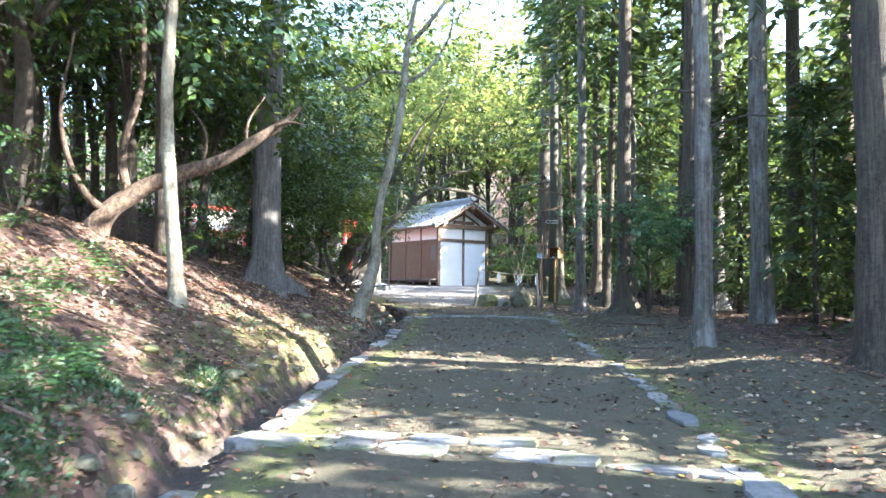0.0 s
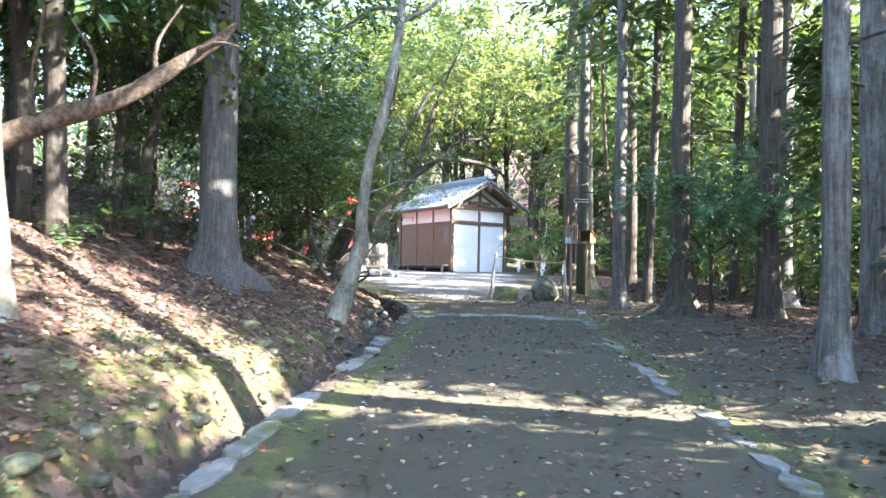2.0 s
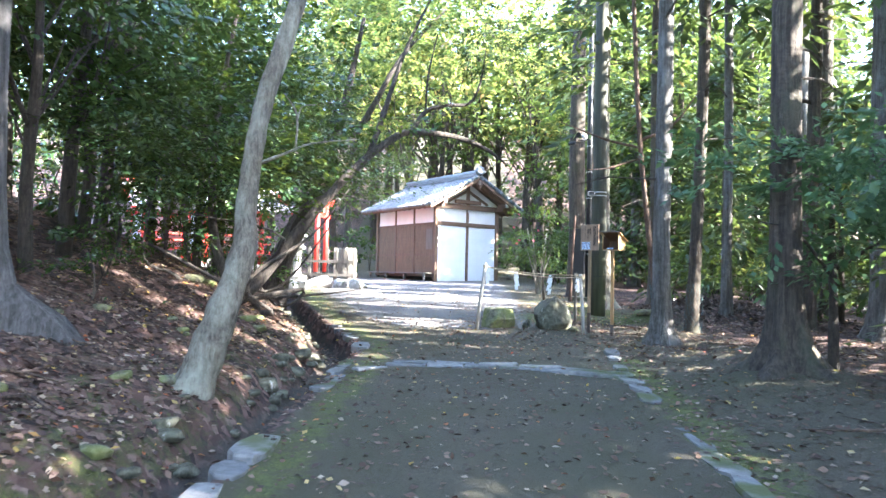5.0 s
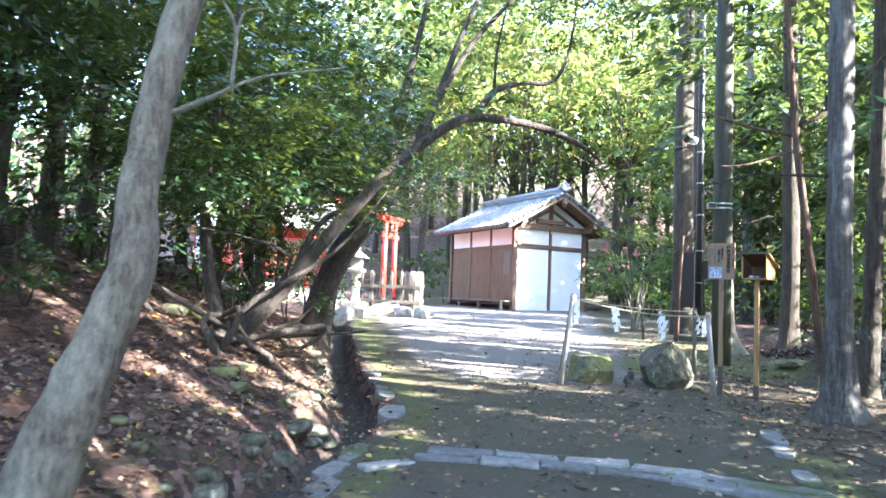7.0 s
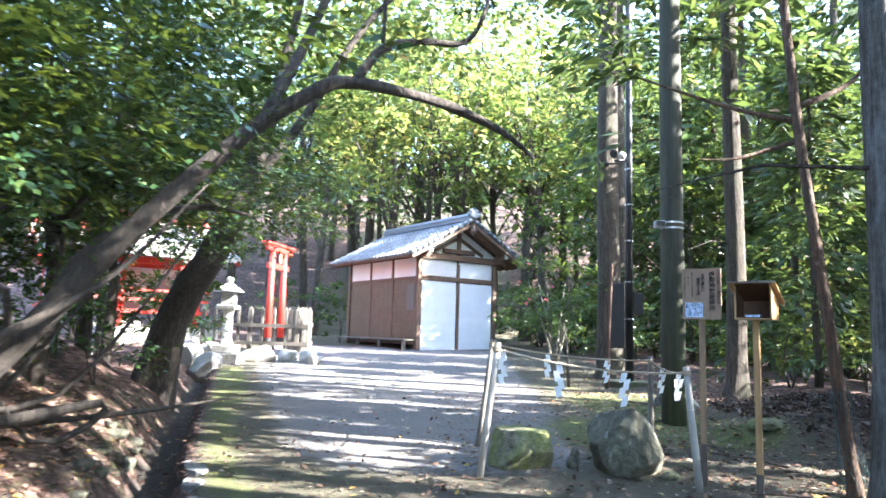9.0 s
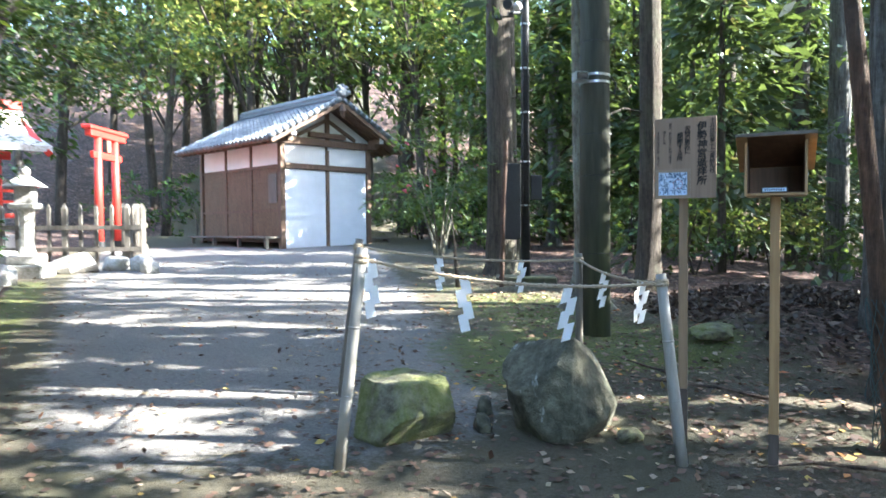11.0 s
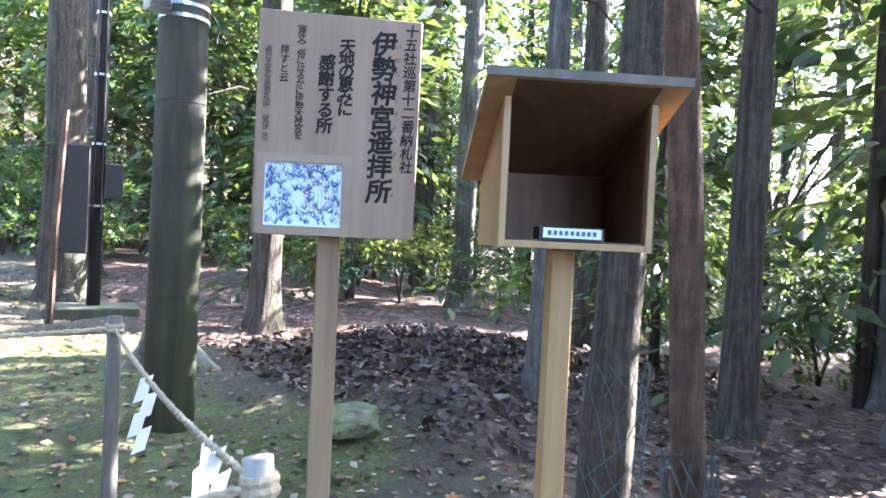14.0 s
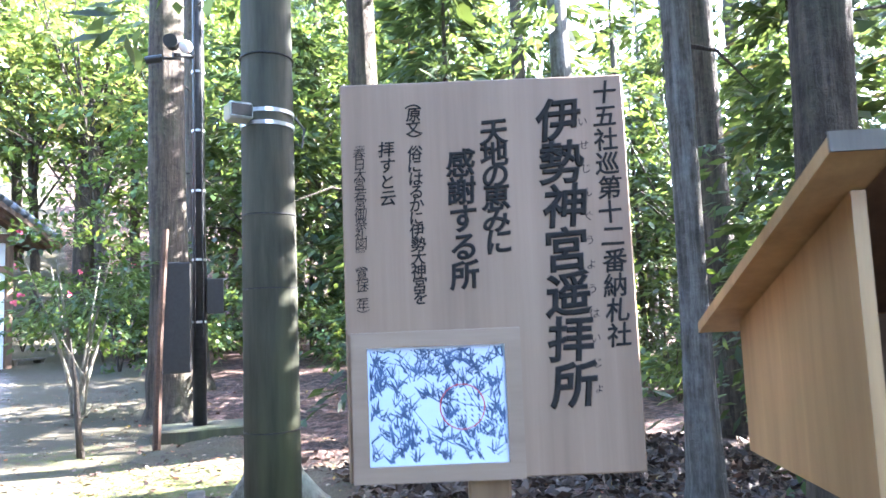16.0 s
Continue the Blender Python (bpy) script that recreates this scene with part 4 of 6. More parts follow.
scatter([(-5.3, 27.9, 1.1), (-6.3, 26.6, 1.2), (-6.0, 29.6, 0.9), (-3.9, 16.2, 0.55), (-4.2, 18.6, 0.7), (-3.6, 19.6, 0.5), (-3.7, 22.2, 0.6), (-4.4, 20.4, 0.8), (-3.4, 15.0, 0.45), (-4.6, 13.6, 0.6), (-4.4, 11.4, 0.6), (-5.0, 7.4, 0.6)], shrub)
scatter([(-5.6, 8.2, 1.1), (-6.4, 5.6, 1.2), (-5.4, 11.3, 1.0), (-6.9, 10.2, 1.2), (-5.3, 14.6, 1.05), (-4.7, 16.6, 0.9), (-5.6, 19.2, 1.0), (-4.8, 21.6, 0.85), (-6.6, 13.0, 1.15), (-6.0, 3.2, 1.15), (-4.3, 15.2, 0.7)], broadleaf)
scatter(woods(4, 13, 24, 16, 40, 2.6, 0.8, 1.2, 16), feather)
scatter(woods(4, 13.5, 23, 21, 36, 2.2, 0.9, 1.3, 26, KEEP), feather)
scatter(woods(5, 12, 22, 15, 32, 3.6, 0.8, 1.15, 24, KEEP), tall_broadleaf)
scatter(woods(24, 9.3, 16.5, 15, 27, 1.25, 0.65, 1.05, 23, KEEP, False), lambda i, x, y, s: shrub(2 * i, x, y, s))
# cedars added along the sun's line to throw shade on the left bank
for k, (x, y) in enumerate(((10.6, 0.4), (12.6, 2.6), (11.4, -2.6), (14.4, 0.8), (10.3, 14.6), (12.6, 15.6), (12.0, 12.2), (12.9, 9.6))):
    if not open_lane(x, y):
        grove_cedar(k + 2, x, y, 1.0)
# dense crowns added beside the hut to keep sun off its doors
scatter([(9.0, 39.4, 1.6), (12.0, 37.4, 1.7), (7.6, 42.5, 1.5), (14.5, 39.0, 1.8)], tall_broadleaf)
scatter([(-7.5, 11.5, 1.3), (-8.5, 14.0, 1.4), (-9.5, 17.0, 1.5), (-10.5, 12.5, 1.6), (-7.2, 8.0, 1.25), (-8.6, 20.5, 1.4)], broadleaf)
scatter([(-4.0, 21.4, 0.8), (-5.2, 25.4, 0.9), (-6.9, 28.6, 0.95), (-8.5, 30.5, 1.1), (-7.3, 25.0, 1.1), (-10.5, 33.0, 1.2)], broadleaf)
# nearer cedars, also added so that their crowns shade the bank
for k, (x, y) in enumerate(((8.6, 2.0), (9.4, 4.2), (8.5, 10.6), (9.6, 13.2), (9.0, 16.6), (11.0, 8.5), (11.5, 18.5))):
    if not open_lane(x, y):
        grove_cedar(k, x, y, 0.95)
# three more added to stop stray sun on the upper bank
for k, (x, y) in enumerate(((11.2, 11.0), (9.8, 12.6), (13.4, 11.0))):
    grove_cedar(k, x, y, 0.9)
# cedars added between sun and hut as shade for the white doors
grove_cedar(1, 8.6, 38.2, 1.0)
grove_cedar(2, 11.2, 37.4, 1.1)
grove_cedar(3, 6.8, 39.3, 0.9)
grove_cedar(4, 14.0, 36.6, 1.1)
scatter(woods(7, -9, 5, 50.5, 64, 3.2, 2.2, 3.0, 17), maple)
scatter([(-7.5 + 1.5 * k, 48.2 + 0.9 * math.sin(k * 2.3), 1.25 + 0.3 * math.sin(k * 1.7)) for k in range(10)], shrub)
scatter([(4.6, 42.6, 1.3), (5.6, 40.6, 1.4), (5.0, 44.5, 1.5), (6.6, 37.6, 1.3), (6.2, 35.2, 1.2)], shrub)
scatter(woods(60, 7.6, 18, 2, 46, 1.2, 0.6, 1.15, 18, KEEP, False), shrub)
scatter(woods(34, -14, -3.6, -2, 26, 1.3, 0.5, 1.0, 19), shrub)
scatter([(3.4 + 0.9 * math.sin(k * 2.1), 35 + k * 1.15, 0.9 + 0.25 * math.sin(k * 3.3)) for k in range(8)], lambda i, x, y, s: shrub(i, x + 2.2, y, s * 1.2))
bright = holder("sunlit_bush", pose(9.7, 28.4, float(land(9.7, 28.4))), "small yellow-green bush catching the sun in the grove", "shrub")
for q in ([(0, 0, -0.1, 0.025), (0.05, 0, 0.6, 0.018), (0.2, 0.1, 1.3, 0.006)], [(0.03, 0, -0.1, 0.02), (-0.1, 0.05, 0.7, 0.014), (-0.35, 0, 1.3, 0.005)]):
    q = smooth_line(q, 3)
    part("stem", tube(bmesh.new(), [p[:3] for p in q], [p[3] for p in q], 7), BARK_DARK, bright, smooth=True)
o = new("foliage", broad_crown("foliage", RNG, 0.75, 0.8, 0.75, 10, 6, 0.13, LEAF_YELLOW, 13))
o.parent = bright


# ---- far woods closing the view ----
def far_woods():
    n = 30000
    a = RNG.uniform(0, 2 * math.pi, n)
    r = RNG.uniform(44, 70, n)
    x, y = 1 + r * np.cos(a), 22 + r * 1.15 * np.sin(a)
    h = 1.0 + 13.0 * RNG.uniform(0, 1, n) * (0.75 + 0.25 * np.sin(a * 9) * np.cos(a * 4 + 1))
    # lower towards the sun so that it reaches the grove
    h *= np.where(np.cos(a - radians(SUN_AZ)) > 0.55, 0.4, 1.0)
    z = land(np.clip(x, -45, 60), np.clip(y, -40, 110)) + h
    base = np.stack([x, y, z], -1)
    s = RNG.uniform(0.5, 1.1, n)
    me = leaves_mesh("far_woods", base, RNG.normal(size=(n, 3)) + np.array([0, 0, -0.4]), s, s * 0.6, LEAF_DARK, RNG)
    tagged(new("far_woods", me), "dense green woods on the slopes around", "woods", kind="stuff")


far_woods()


# ---- stone edging and steps ----
def slab_mesh(seed, lx, ly, h):
    r = random.Random(seed)
    bm = bmesh.new()
    k = 9
    ring = []
    for i in range(k):
        a = 2 * math.pi * (i + r.uniform(-0.25, 0.25)) / k
        c, s = math.cos(a), math.sin(a)
        q = (abs(c) ** 5 + abs(s) ** 5) ** (-1 / 5)
        ring.append((c * q * lx / 2 * r.uniform(0.9, 1.05), s * q * ly / 2 * r.uniform(0.88, 1.08)))
    lo = [bm.verts.new((x, y, -0.06)) for x, y in ring]
    mid = [bm.verts.new((x, y, h * 0.65 + r.uniform(-0.004, 0.004))) for x, y in ring]
    top = [bm.verts.new((x * 0.965, y * 0.93, h + r.uniform(-0.006, 0.006))) for x, y in ring]
    for a, b in ((lo, mid), (mid, top)):
        for i in range(k):
            bm.faces.new((a[i], a[(i + 1) % k], b[(i + 1) % k], b[i]))
    bm.faces.new(top)
    return link_mesh("stone", bm, STONE)


SLABS = [slab_mesh(k, 0.46 + 0.05 * (k % 4), 0.2 + 0.03 * (k % 3), 0.022 + 0.006 * (k % 3)) for k in range(7)]


def cut_mesh(k):
    return link_mesh("stone", box_bm(-0.265, -0.1 - 0.01 * k, -0.06, 0.265, 0.1 + 0.008 * k, 0.026 + 0.003 * k, bevel=0.014), STONE)


CUT = [cut_mesh(k) for k in range(3)]


def stone_run(holder_name, label, pts, step, wide=1.0, seed=0, cut=False, buried=0.0):
    """Flat stones laid end to end along a line."""
    r = random.Random(seed)
    h = holder(holder_name, Matrix(), label, "stone edging", kind="structure")
    P = np.array(pts, float)
    seg = np.r_[0, np.cumsum(np.hypot(*np.diff(P, axis=0).T))]
    s = 0.0
    while s < seg[-1]:
        k = r.uniform(0.75, 1.35)
        m = s + step * k / 2
        x, y = np.interp(m, seg, P[:, 0]), np.interp(m, seg, P[:, 1])
        x2, y2 = np.interp(m + 0.1, seg, P[:, 0]), np.interp(m + 0.1, seg, P[:, 1])
        a = math.degrees(math.atan2(y2 - y, x2 - x)) + r.uniform(-7, 7) * (0.3 if cut else 1)
        if buried and r.random() < buried:
            s += step * k
            continue
        o = new("stone", CUT[r.randrange(3)] if cut else SLABS[r.randrange(7)])
        o.parent = h
        x += r.uniform(-0.03, 0.03)
        o.matrix_basis = pose(x, y, float(plane_z(y)) + (r.uniform(-0.004, 0.006) if cut else r.uniform(-0.022, 0.0)), r.uniform(-3, 3), r.uniform(-3, 3), a) @ Matrix.Diagonal((k * step / (0.53 if cut else 0.5), wide * r.uniform(0.8, 1.25), 1, 1))
        s += step * k + 0.012


stone_run("edging_ditch", "flat grey stones edging the path along the ditch, mossy", [(np.interp(y, EDGE_Y, EDGE_L) - 0.02, y) for y in np.arange(-2, 20.5, 0.5)], 0.48, 0.9, 3, buried=0.24)
stone_run("edging_grove", "flat grey stones edging the path beside the grove", [(np.interp(y, RIGHT_Y, RIGHT_X), y) for y in np.arange(-2, 17.6, 0.5)], 0.46, 0.85, 4, buried=0.14)
stone_run("step_lower", "row of flat stones laid across the path", [(-1.35, 4.25), (-0.4, 4.2), (0.7, 4.0), (2.0, 3.6)], 0.46, 1.35, 5)
stone_run("step_lower_back", "second row of flat stones across the path", [(-1.1, 4.5), (-0.2, 4.42), (0.8, 4.22)], 0.42, 0.9, 6)
stone_run("step_upper", "two rows of cut stones set across the path", [(-0.1, 16.03), (0.9, 16.11), (1.6, 16.01), (2.5, 15.7)], 0.56, 0.8, 7, True)
stone_run("step_upper_front", "front row of cut stones set across the path", [(-0.5, 15.45), (-0.1, 15.83), (0.9, 15.91), (1.6, 15.81), (2.45, 15.5)], 0.5, 0.7, 8, True)


# ---- boulders ----
def boulder(name, label, x, y, sx, sy, sz, mat, seed, cut, lift=0.55):
    bm = bmesh.new()
    bmesh.ops.create_icosphere(bm, subdivisions=5 if sx > 0.36 else (3 if sx > 0.1 else 2), radius=1)
    pr = random.Random(seed * 13)
    planes = [(Vector((pr.gauss(0, 1), pr.gauss(0, 1), pr.gauss(0.15, 0.7))).normalized(), pr.uniform(0.62, 0.85)) for _ in range(11)]
    for v in bm.verts:
        p = v.co.copy()
        q = Vector(max(-c, min(c, e)) for e, c in zip(p, cut))
        f = 1 + 0.22 * noise.noise(p * 1.1 + Vector((seed, 0, 0))) + 0.08 * noise.noise(p * 3.0 + Vector((0, seed, 0))) + 0.03 * noise.noise(p * 8)
        q = q * f
        for nd, lim in planes:
            over = q.dot(nd) - lim
            if over > 0:
                q = q - nd * over * 0.97
        q = q * (1 + 0.015 * noise.noise(p * 9))
        v.co = Vector((q.x * sx, q.y * sy, q.z * sz))
    ob = part(name, bm, mat, smooth=True, at=pose(x, y, ground_z(x, y) + sz * lift, 0, 0, seed * 31))
    return tagged(ob, label, "boulder")


boulder("low_boulder", "low flat-topped mossy boulder inside the rope", 1.46, 20.45, 0.38, 0.34, 0.31, BOULDER, 1, (0.95, 0.95, 0.62))
boulder("tall_boulder", "tall rounded boulder patched with pale lichen", 2.5, 20.4, 0.44, 0.4, 0.44, BOULDER_LICHEN, 2, (0.85, 0.95, 0.9))
boulder("small_rock", "small grey rock between the boulders", 1.95, 20.4, 0.085, 0.07, 0.08, BOULDER_LICHEN, 4, (0.9, 0.9, 0.8))
boulder("small_rock", "small grey rock wedged by the boulder", 2.04, 20.7, 0.07, 0.07, 0.1, BOULDER_LICHEN, 5, (0.9, 0.9, 0.8))
boulder("pale_rock", "pale flat rock in the moss by the pole", 4.8, 22.35, 0.4, 0.24, 0.085, BOULDER, 7, (0.9, 0.9, 0.7))
boulder("small_rock", "small mossy rock at the boulder's foot", 2.8, 20.05, 0.1, 0.08, 0.06, BOULDER, 6, (0.9, 0.9, 0.8))

# ---- rope enclosure ----
POSTS = [((1.03, 19.92), (1.17, 19.9, 2.17)), ((1.08, 21.38), (1.23, 21.45, 2.19)), ((2.92, 19.64), (2.87, 19.8, 2.0)), ((3.13, 21.75), (3.12, 21.73, 2.04))]
TIES = []
for (px, py), top in POSTS:
    back = py > 21
    pz = ground_z(px, py)
    post = holder("wooden_post" if back else "bamboo_post", pose(px, py, pz), "brown weathered wooden post holding the straw rope" if back else "weathered bamboo post holding the straw rope", "post", "posts of the rope enclosure")
    tz = top[2] - pz
    d = Vector((top[0] - px, top[1] - py, tz))
    part("pole", tube(bmesh.new(), [d * f for f in (-0.05, 0.3, 0.62, 1.0)], [0.034, 0.033, 0.031, 0.03], 12), GREY_WOOD if back else BAMBOO, post, smooth=True)
    for f in () if back else (0.33, 0.64):
        part("node_ring", tube(bmesh.new(), [d * (f - 0.006), d * f, d * (f + 0.006)], [0.031, 0.036, 0.031], 12), BAMBOO, post, smooth=True)
    part("rope_lashing", tube(bmesh.new(), [d * f for f in (0.93, 0.94, 0.95, 0.96, 0.97)], [0.036, 0.041, 0.037, 0.041, 0.036], 12), ROPE, post, "coils of straw rope")
    TIES.append(Vector((px, py, pz)) + d * 0.95)


def strand(a, b, sag, r, turns):
    """A two-ply straw rope hanging between two points."""
    bm = bmesh.new()
    n = 60
    for ph in (0, math.pi):
        pts = []
        for i in range(n + 1):
            t = i / n
            p = a.lerp(b, t) - Vector((0, 0, sag * 4 * t * (1 - t)))
            w = 2 * math.pi * turns * t + ph
            pts.append(p + Vector((0.3 * math.cos(w), 0.3 * math.cos(w), math.sin(w))) * r * 0.55)
        tube(bm, pts, [r * 0.62] * (n + 1), 5)
    return bm


ropes = holder("straw_rope", Matrix(), "twisted straw rope strung round four bamboo posts", "rope")
for a, b, sag in ((0, 2, 0.07), (1, 3, 0.05), (2, 3, 0.05), (0, 1, 0.05)):
    part("rope_span", strand(TIES[a], TIES[b], sag, 0.012, 22), ROPE, ropes, smooth=True)


def paper_streamer(p, size, turn, flip=1):
    """A zigzag of folded white paper hanging from the rope."""
    s = holder("paper_streamer", pose(p.x, p.y, p.z, 0, 0, turn), "white zigzag paper streamer hanging from the rope", "paper streamer", "paper streamers")
    x = 0.0
    for i in range(4):
        bm = bmesh.new()
        w, h = 0.052 * size, 0.085 * size
        z0 = -i * h * 0.82
        y0 = 0.006 * i
        vs = [(x - w / 2, y0, z0), (x + w / 2, y0, z0 + 0.012 * size), (x + w / 2 - 0.02 * flip * size, y0 + 0.012, z0 - h), (x - w / 2 - 0.02 * flip * size, y0 + 0.012, z0 - h - 0.012 * size)]
        f = bm.faces.new([bm.verts.new(v) for v in vs])
        e = bmesh.ops.extrude_face_region(bm, geom=[f])
        bmesh.ops.translate(bm, vec=(0, 0.0012, 0), verts=[g for g in e["geom"] if isinstance(g, bmesh.types.BMVert)])
        part("paper_fold", bm, PAPER, s)
        x += 0.022 * flip * size * (1 if i % 2 == 0 else -1.6)
    return s


def on_rope(a, b, t, sag):
    return TIES[a].lerp(TIES[b], t) - Vector((0, 0, sag * 4 * t * (1 - t)))


for a, b, t, sag, size, turn, flip in ((0, 2, 0.33, 0.07, 1.3, -6, -1), (0, 2, 0.68, 0.07, 1.35, -6, 1), (0, 2, 0.03, 0.07, 1.35, 20, -1), (0, 1, 0.02, 0.05, 1.2, 60, 1), (2, 3, 0.15, 0.05, 1.1, 8, 1), (2, 3, 0.2, 0.05, 1.1, 34, -1), (2, 3, 0.6, 0.05, 1.1, 4, 1), (1, 3, 0.34, 0.05, 1.15, 0, -1), (1, 3, 0.72, 0.05, 1.15, 0, 1)):
    paper_streamer(on_rope(a, b, t, sag), size * 0.78, turn, flip)

# ---- notice board ----
SIGN = pose(3.036, 19.83, 2.435, 0, 0, -32.5)      # x along the board, -y its face, z up from its lower edge
SW, SH = 0.34, 0.467


def notice_board():
    s = holder("notice_board", SIGN, "wooden notice board with brushed black calligraphy and a framed map", "sign")
    part("board", box_bm(-SW / 2, -0.011, 0, SW / 2, 0.011, SH, bevel=0.002), SIGN_WOOD, s)
    low = ground_z(3.036, 19.83) - 2.435
    part("post", box_bm(-0.034, 0.0125, -1.12, 0.016, 0.0555, 0.3, bevel=0.003), POST_WOOD, s)
    part("post_foot", box_bm(-0.035, 0.0115, low - 0.1, 0.017, 0.0565, -1.121, bevel=0.003), WET_WOOD, s, "dark damp lower part of the post")
    x0, x1, z0, z1, w = -SW / 2 + 0.007, 0.031, 0.001, 0.17, 0.018
    for name, quad in (("frame_rail", [(x0, z0), (x1, z0), (x1 - w, z0 + w), (x0 + w, z0 + w)]), ("frame_rail", [(x0, z1), (x1, z1), (x1 - w, z1 - w), (x0 + w, z1 - w)]),
                       ("frame_rail", [(x0, z0), (x0, z1), (x0 + w, z1 - w), (x0 + w, z0 + w)]), ("frame_rail", [(x1, z0), (x1, z1), (x1 - w, z1 - w), (x1 - w, z0 + w)])):
        bm = bmesh.new()
        vs = [bm.verts.new((x, -0.011, z)) for x, z in quad]
        f = bm.faces.new(vs)
        e = bmesh.ops.extrude_face_region(bm, geom=[f])
        bmesh.ops.translate(bm, vec=(0, -0.011, 0), verts=[g for g in e["geom"] if isinstance(g, bmesh.types.BMVert)])
        bmesh.ops.recalc_face_normals(bm, faces=bm.faces)
        part(name, bm, FRAME_WOOD, s)
    sheet = part("map_sheet", box_bm(x0 + w, -0.016, z0 + w, x1 - w, -0.0112, z1 - w), MAP_PAPER, s, "laminated line-drawn map under plastic")
    # drawn lines of the map
    r = random.Random(5)
    bm = bmesh.new()
    cx, cz = (x0 + x1) / 2, (z0 + z1) / 2
    hw, hh = (x1 - x0) / 2 - w - 0.003, (z1 - z0) / 2 - w - 0.003

    def stroke(ax, az, bx, bz, th):
        ax, bx = (max(-hw, min(hw, q)) for q in (ax, bx))
        az, bz = (max(-hh, min(hh, q)) for q in (az, bz))
        d = Vector((bx - ax, bz - az))
        if d.length < 1e-4:
            return
        nn = Vector((-d.y, d.x)).normalized() * th / 2
        bm.faces.new([bm.verts.new((cx + u, -0.0163, cz + v)) for u, v in ((ax + nn.x, az + nn.y), (bx + nn.x * 0.4, bz + nn.y * 0.4), (bx - nn.x * 0.4, bz - nn.y * 0.4), (ax - nn.x, az - nn.y))])

    for _ in range(215):
        ax, az = r.uniform(-hw, hw), r.uniform(-hh, hh)
        if (ax - 0.03) ** 2 + (az + 0.005) ** 2 < 0.0004:
            continue
        for k in range(r.randint(3, 6)):
            t = radians(r.gauss(90, 22) if r.random() < 0.6 else r.choice((35, 145)) + r.uniform(-15, 15))
            ln = r.uniform(0.004, 0.017)
            ax, az = ax + r.uniform(-0.004, 0.004), az + r.uniform(-0.003, 0.003)
            stroke(ax, az, ax + ln * math.cos(t), az + ln * math.sin(t), r.uniform(0.0009, 0.0027))
    for a, b in (((-0.06, 0.05), (0.06, -0.01)), ((-0.065, 0.03), (0.02, -0.05)), ((0.0, 0.06), (0.07, -0.03)), ((0.03, 0.05), (0.065, 0.02))):
        for k in range(8):
            t0, t1 = k / 8, (k + 1) / 8
            q = lambda t: (a[0] + (b[0] - a[0]) * t, a[1] + (b[1] - a[1]) * t + 0.006 * math.sin(t * 7))
            stroke(*q(t0), *q(t1), 0.0012)
    for k in range(5):
        for j in range(6):
            stroke(0.014 + k * 0.008, 0.012 - j * 0.006, 0.016 + k * 0.008, 0.009 - j * 0.006, 0.002)
    part("map_drawing", bm, BLUE_INK, sheet)
    bm = bmesh.new()
    ring = [(cx + 0.028 + 0.026 * math.cos(a), -0.0166, cz - 0.003 + 0.026 * math.sin(a)) for a in np.linspace(0, 2 * math.pi, 33)]
    for a, b in zip(ring, ring[1:]):
        ca = Vector((cx + 0.028, -0.0166, cz - 0.003))
        ia, ib = ca + (Vector(a) - ca) * 0.95, ca + (Vector(b) - ca) * 0.95
        bm.faces.new([bm.verts.new(v) for v in (a, b, ib, ia)])
    part("map_ring", bm, RED_INK, sheet)

    def column(text, x, top, size, step, thick=0.0):
        for i, ch in enumerate(text):
            if ch == " ":
                continue
            c = bpy.data.curves.new("character", "FONT")
            c.body, c.size, c.align_x, c.bevel_depth, c.bevel_resolution = ch, size, "CENTER", thick, 0
            c.extrude = 0.0
            c.materials.append(INK)
            o = new("character", c)
            o.parent = s
            k = Vector((x, i, size))
            c.shear = 0.12 + 0.1 * noise.noise(k * 37.1)
            o.matrix_basis = pose(x + 0.06 * size * noise.noise(k * 51.7), -0.0118, top - step * (i + 0.85), 90, 4 * noise.noise(k * 23.3) - 3, 0)

    column("十五社巡第十二番納札社", 0.146, 0.459, 0.029, 0.0289, 0.0006)
    column("伊勢神宮遥拝所", 0.09, 0.438, 0.054, 0.052, 0.0016)
    column("いせじんぐうようはいじょ", 0.1195, 0.43, 0.0125, 0.0285)
    column("天地の恵みに", 0.012, 0.412, 0.034, 0.0263, 0.0011)
    column("感謝する所", -0.0285, 0.381, 0.035, 0.0332, 0.0011)
    column("︵原文︶俗にはるかに伊勢大神宮を", -0.0826, 0.449, 0.0185, 0.0156, 0.0003)
    column("拝すと云", -0.116, 0.395, 0.02, 0.0195, 0.0003)
    column("﹃春日大宮若宮御祭礼図﹄︵寛保二年︶", -0.149, 0.397, 0.0155, 0.0119, 0.0)


notice_board()

# ---- votive box ----
BOX = pose(3.31, 19.4, 2.433, 0, 0, -36.3)          # x along its front, -y the open front


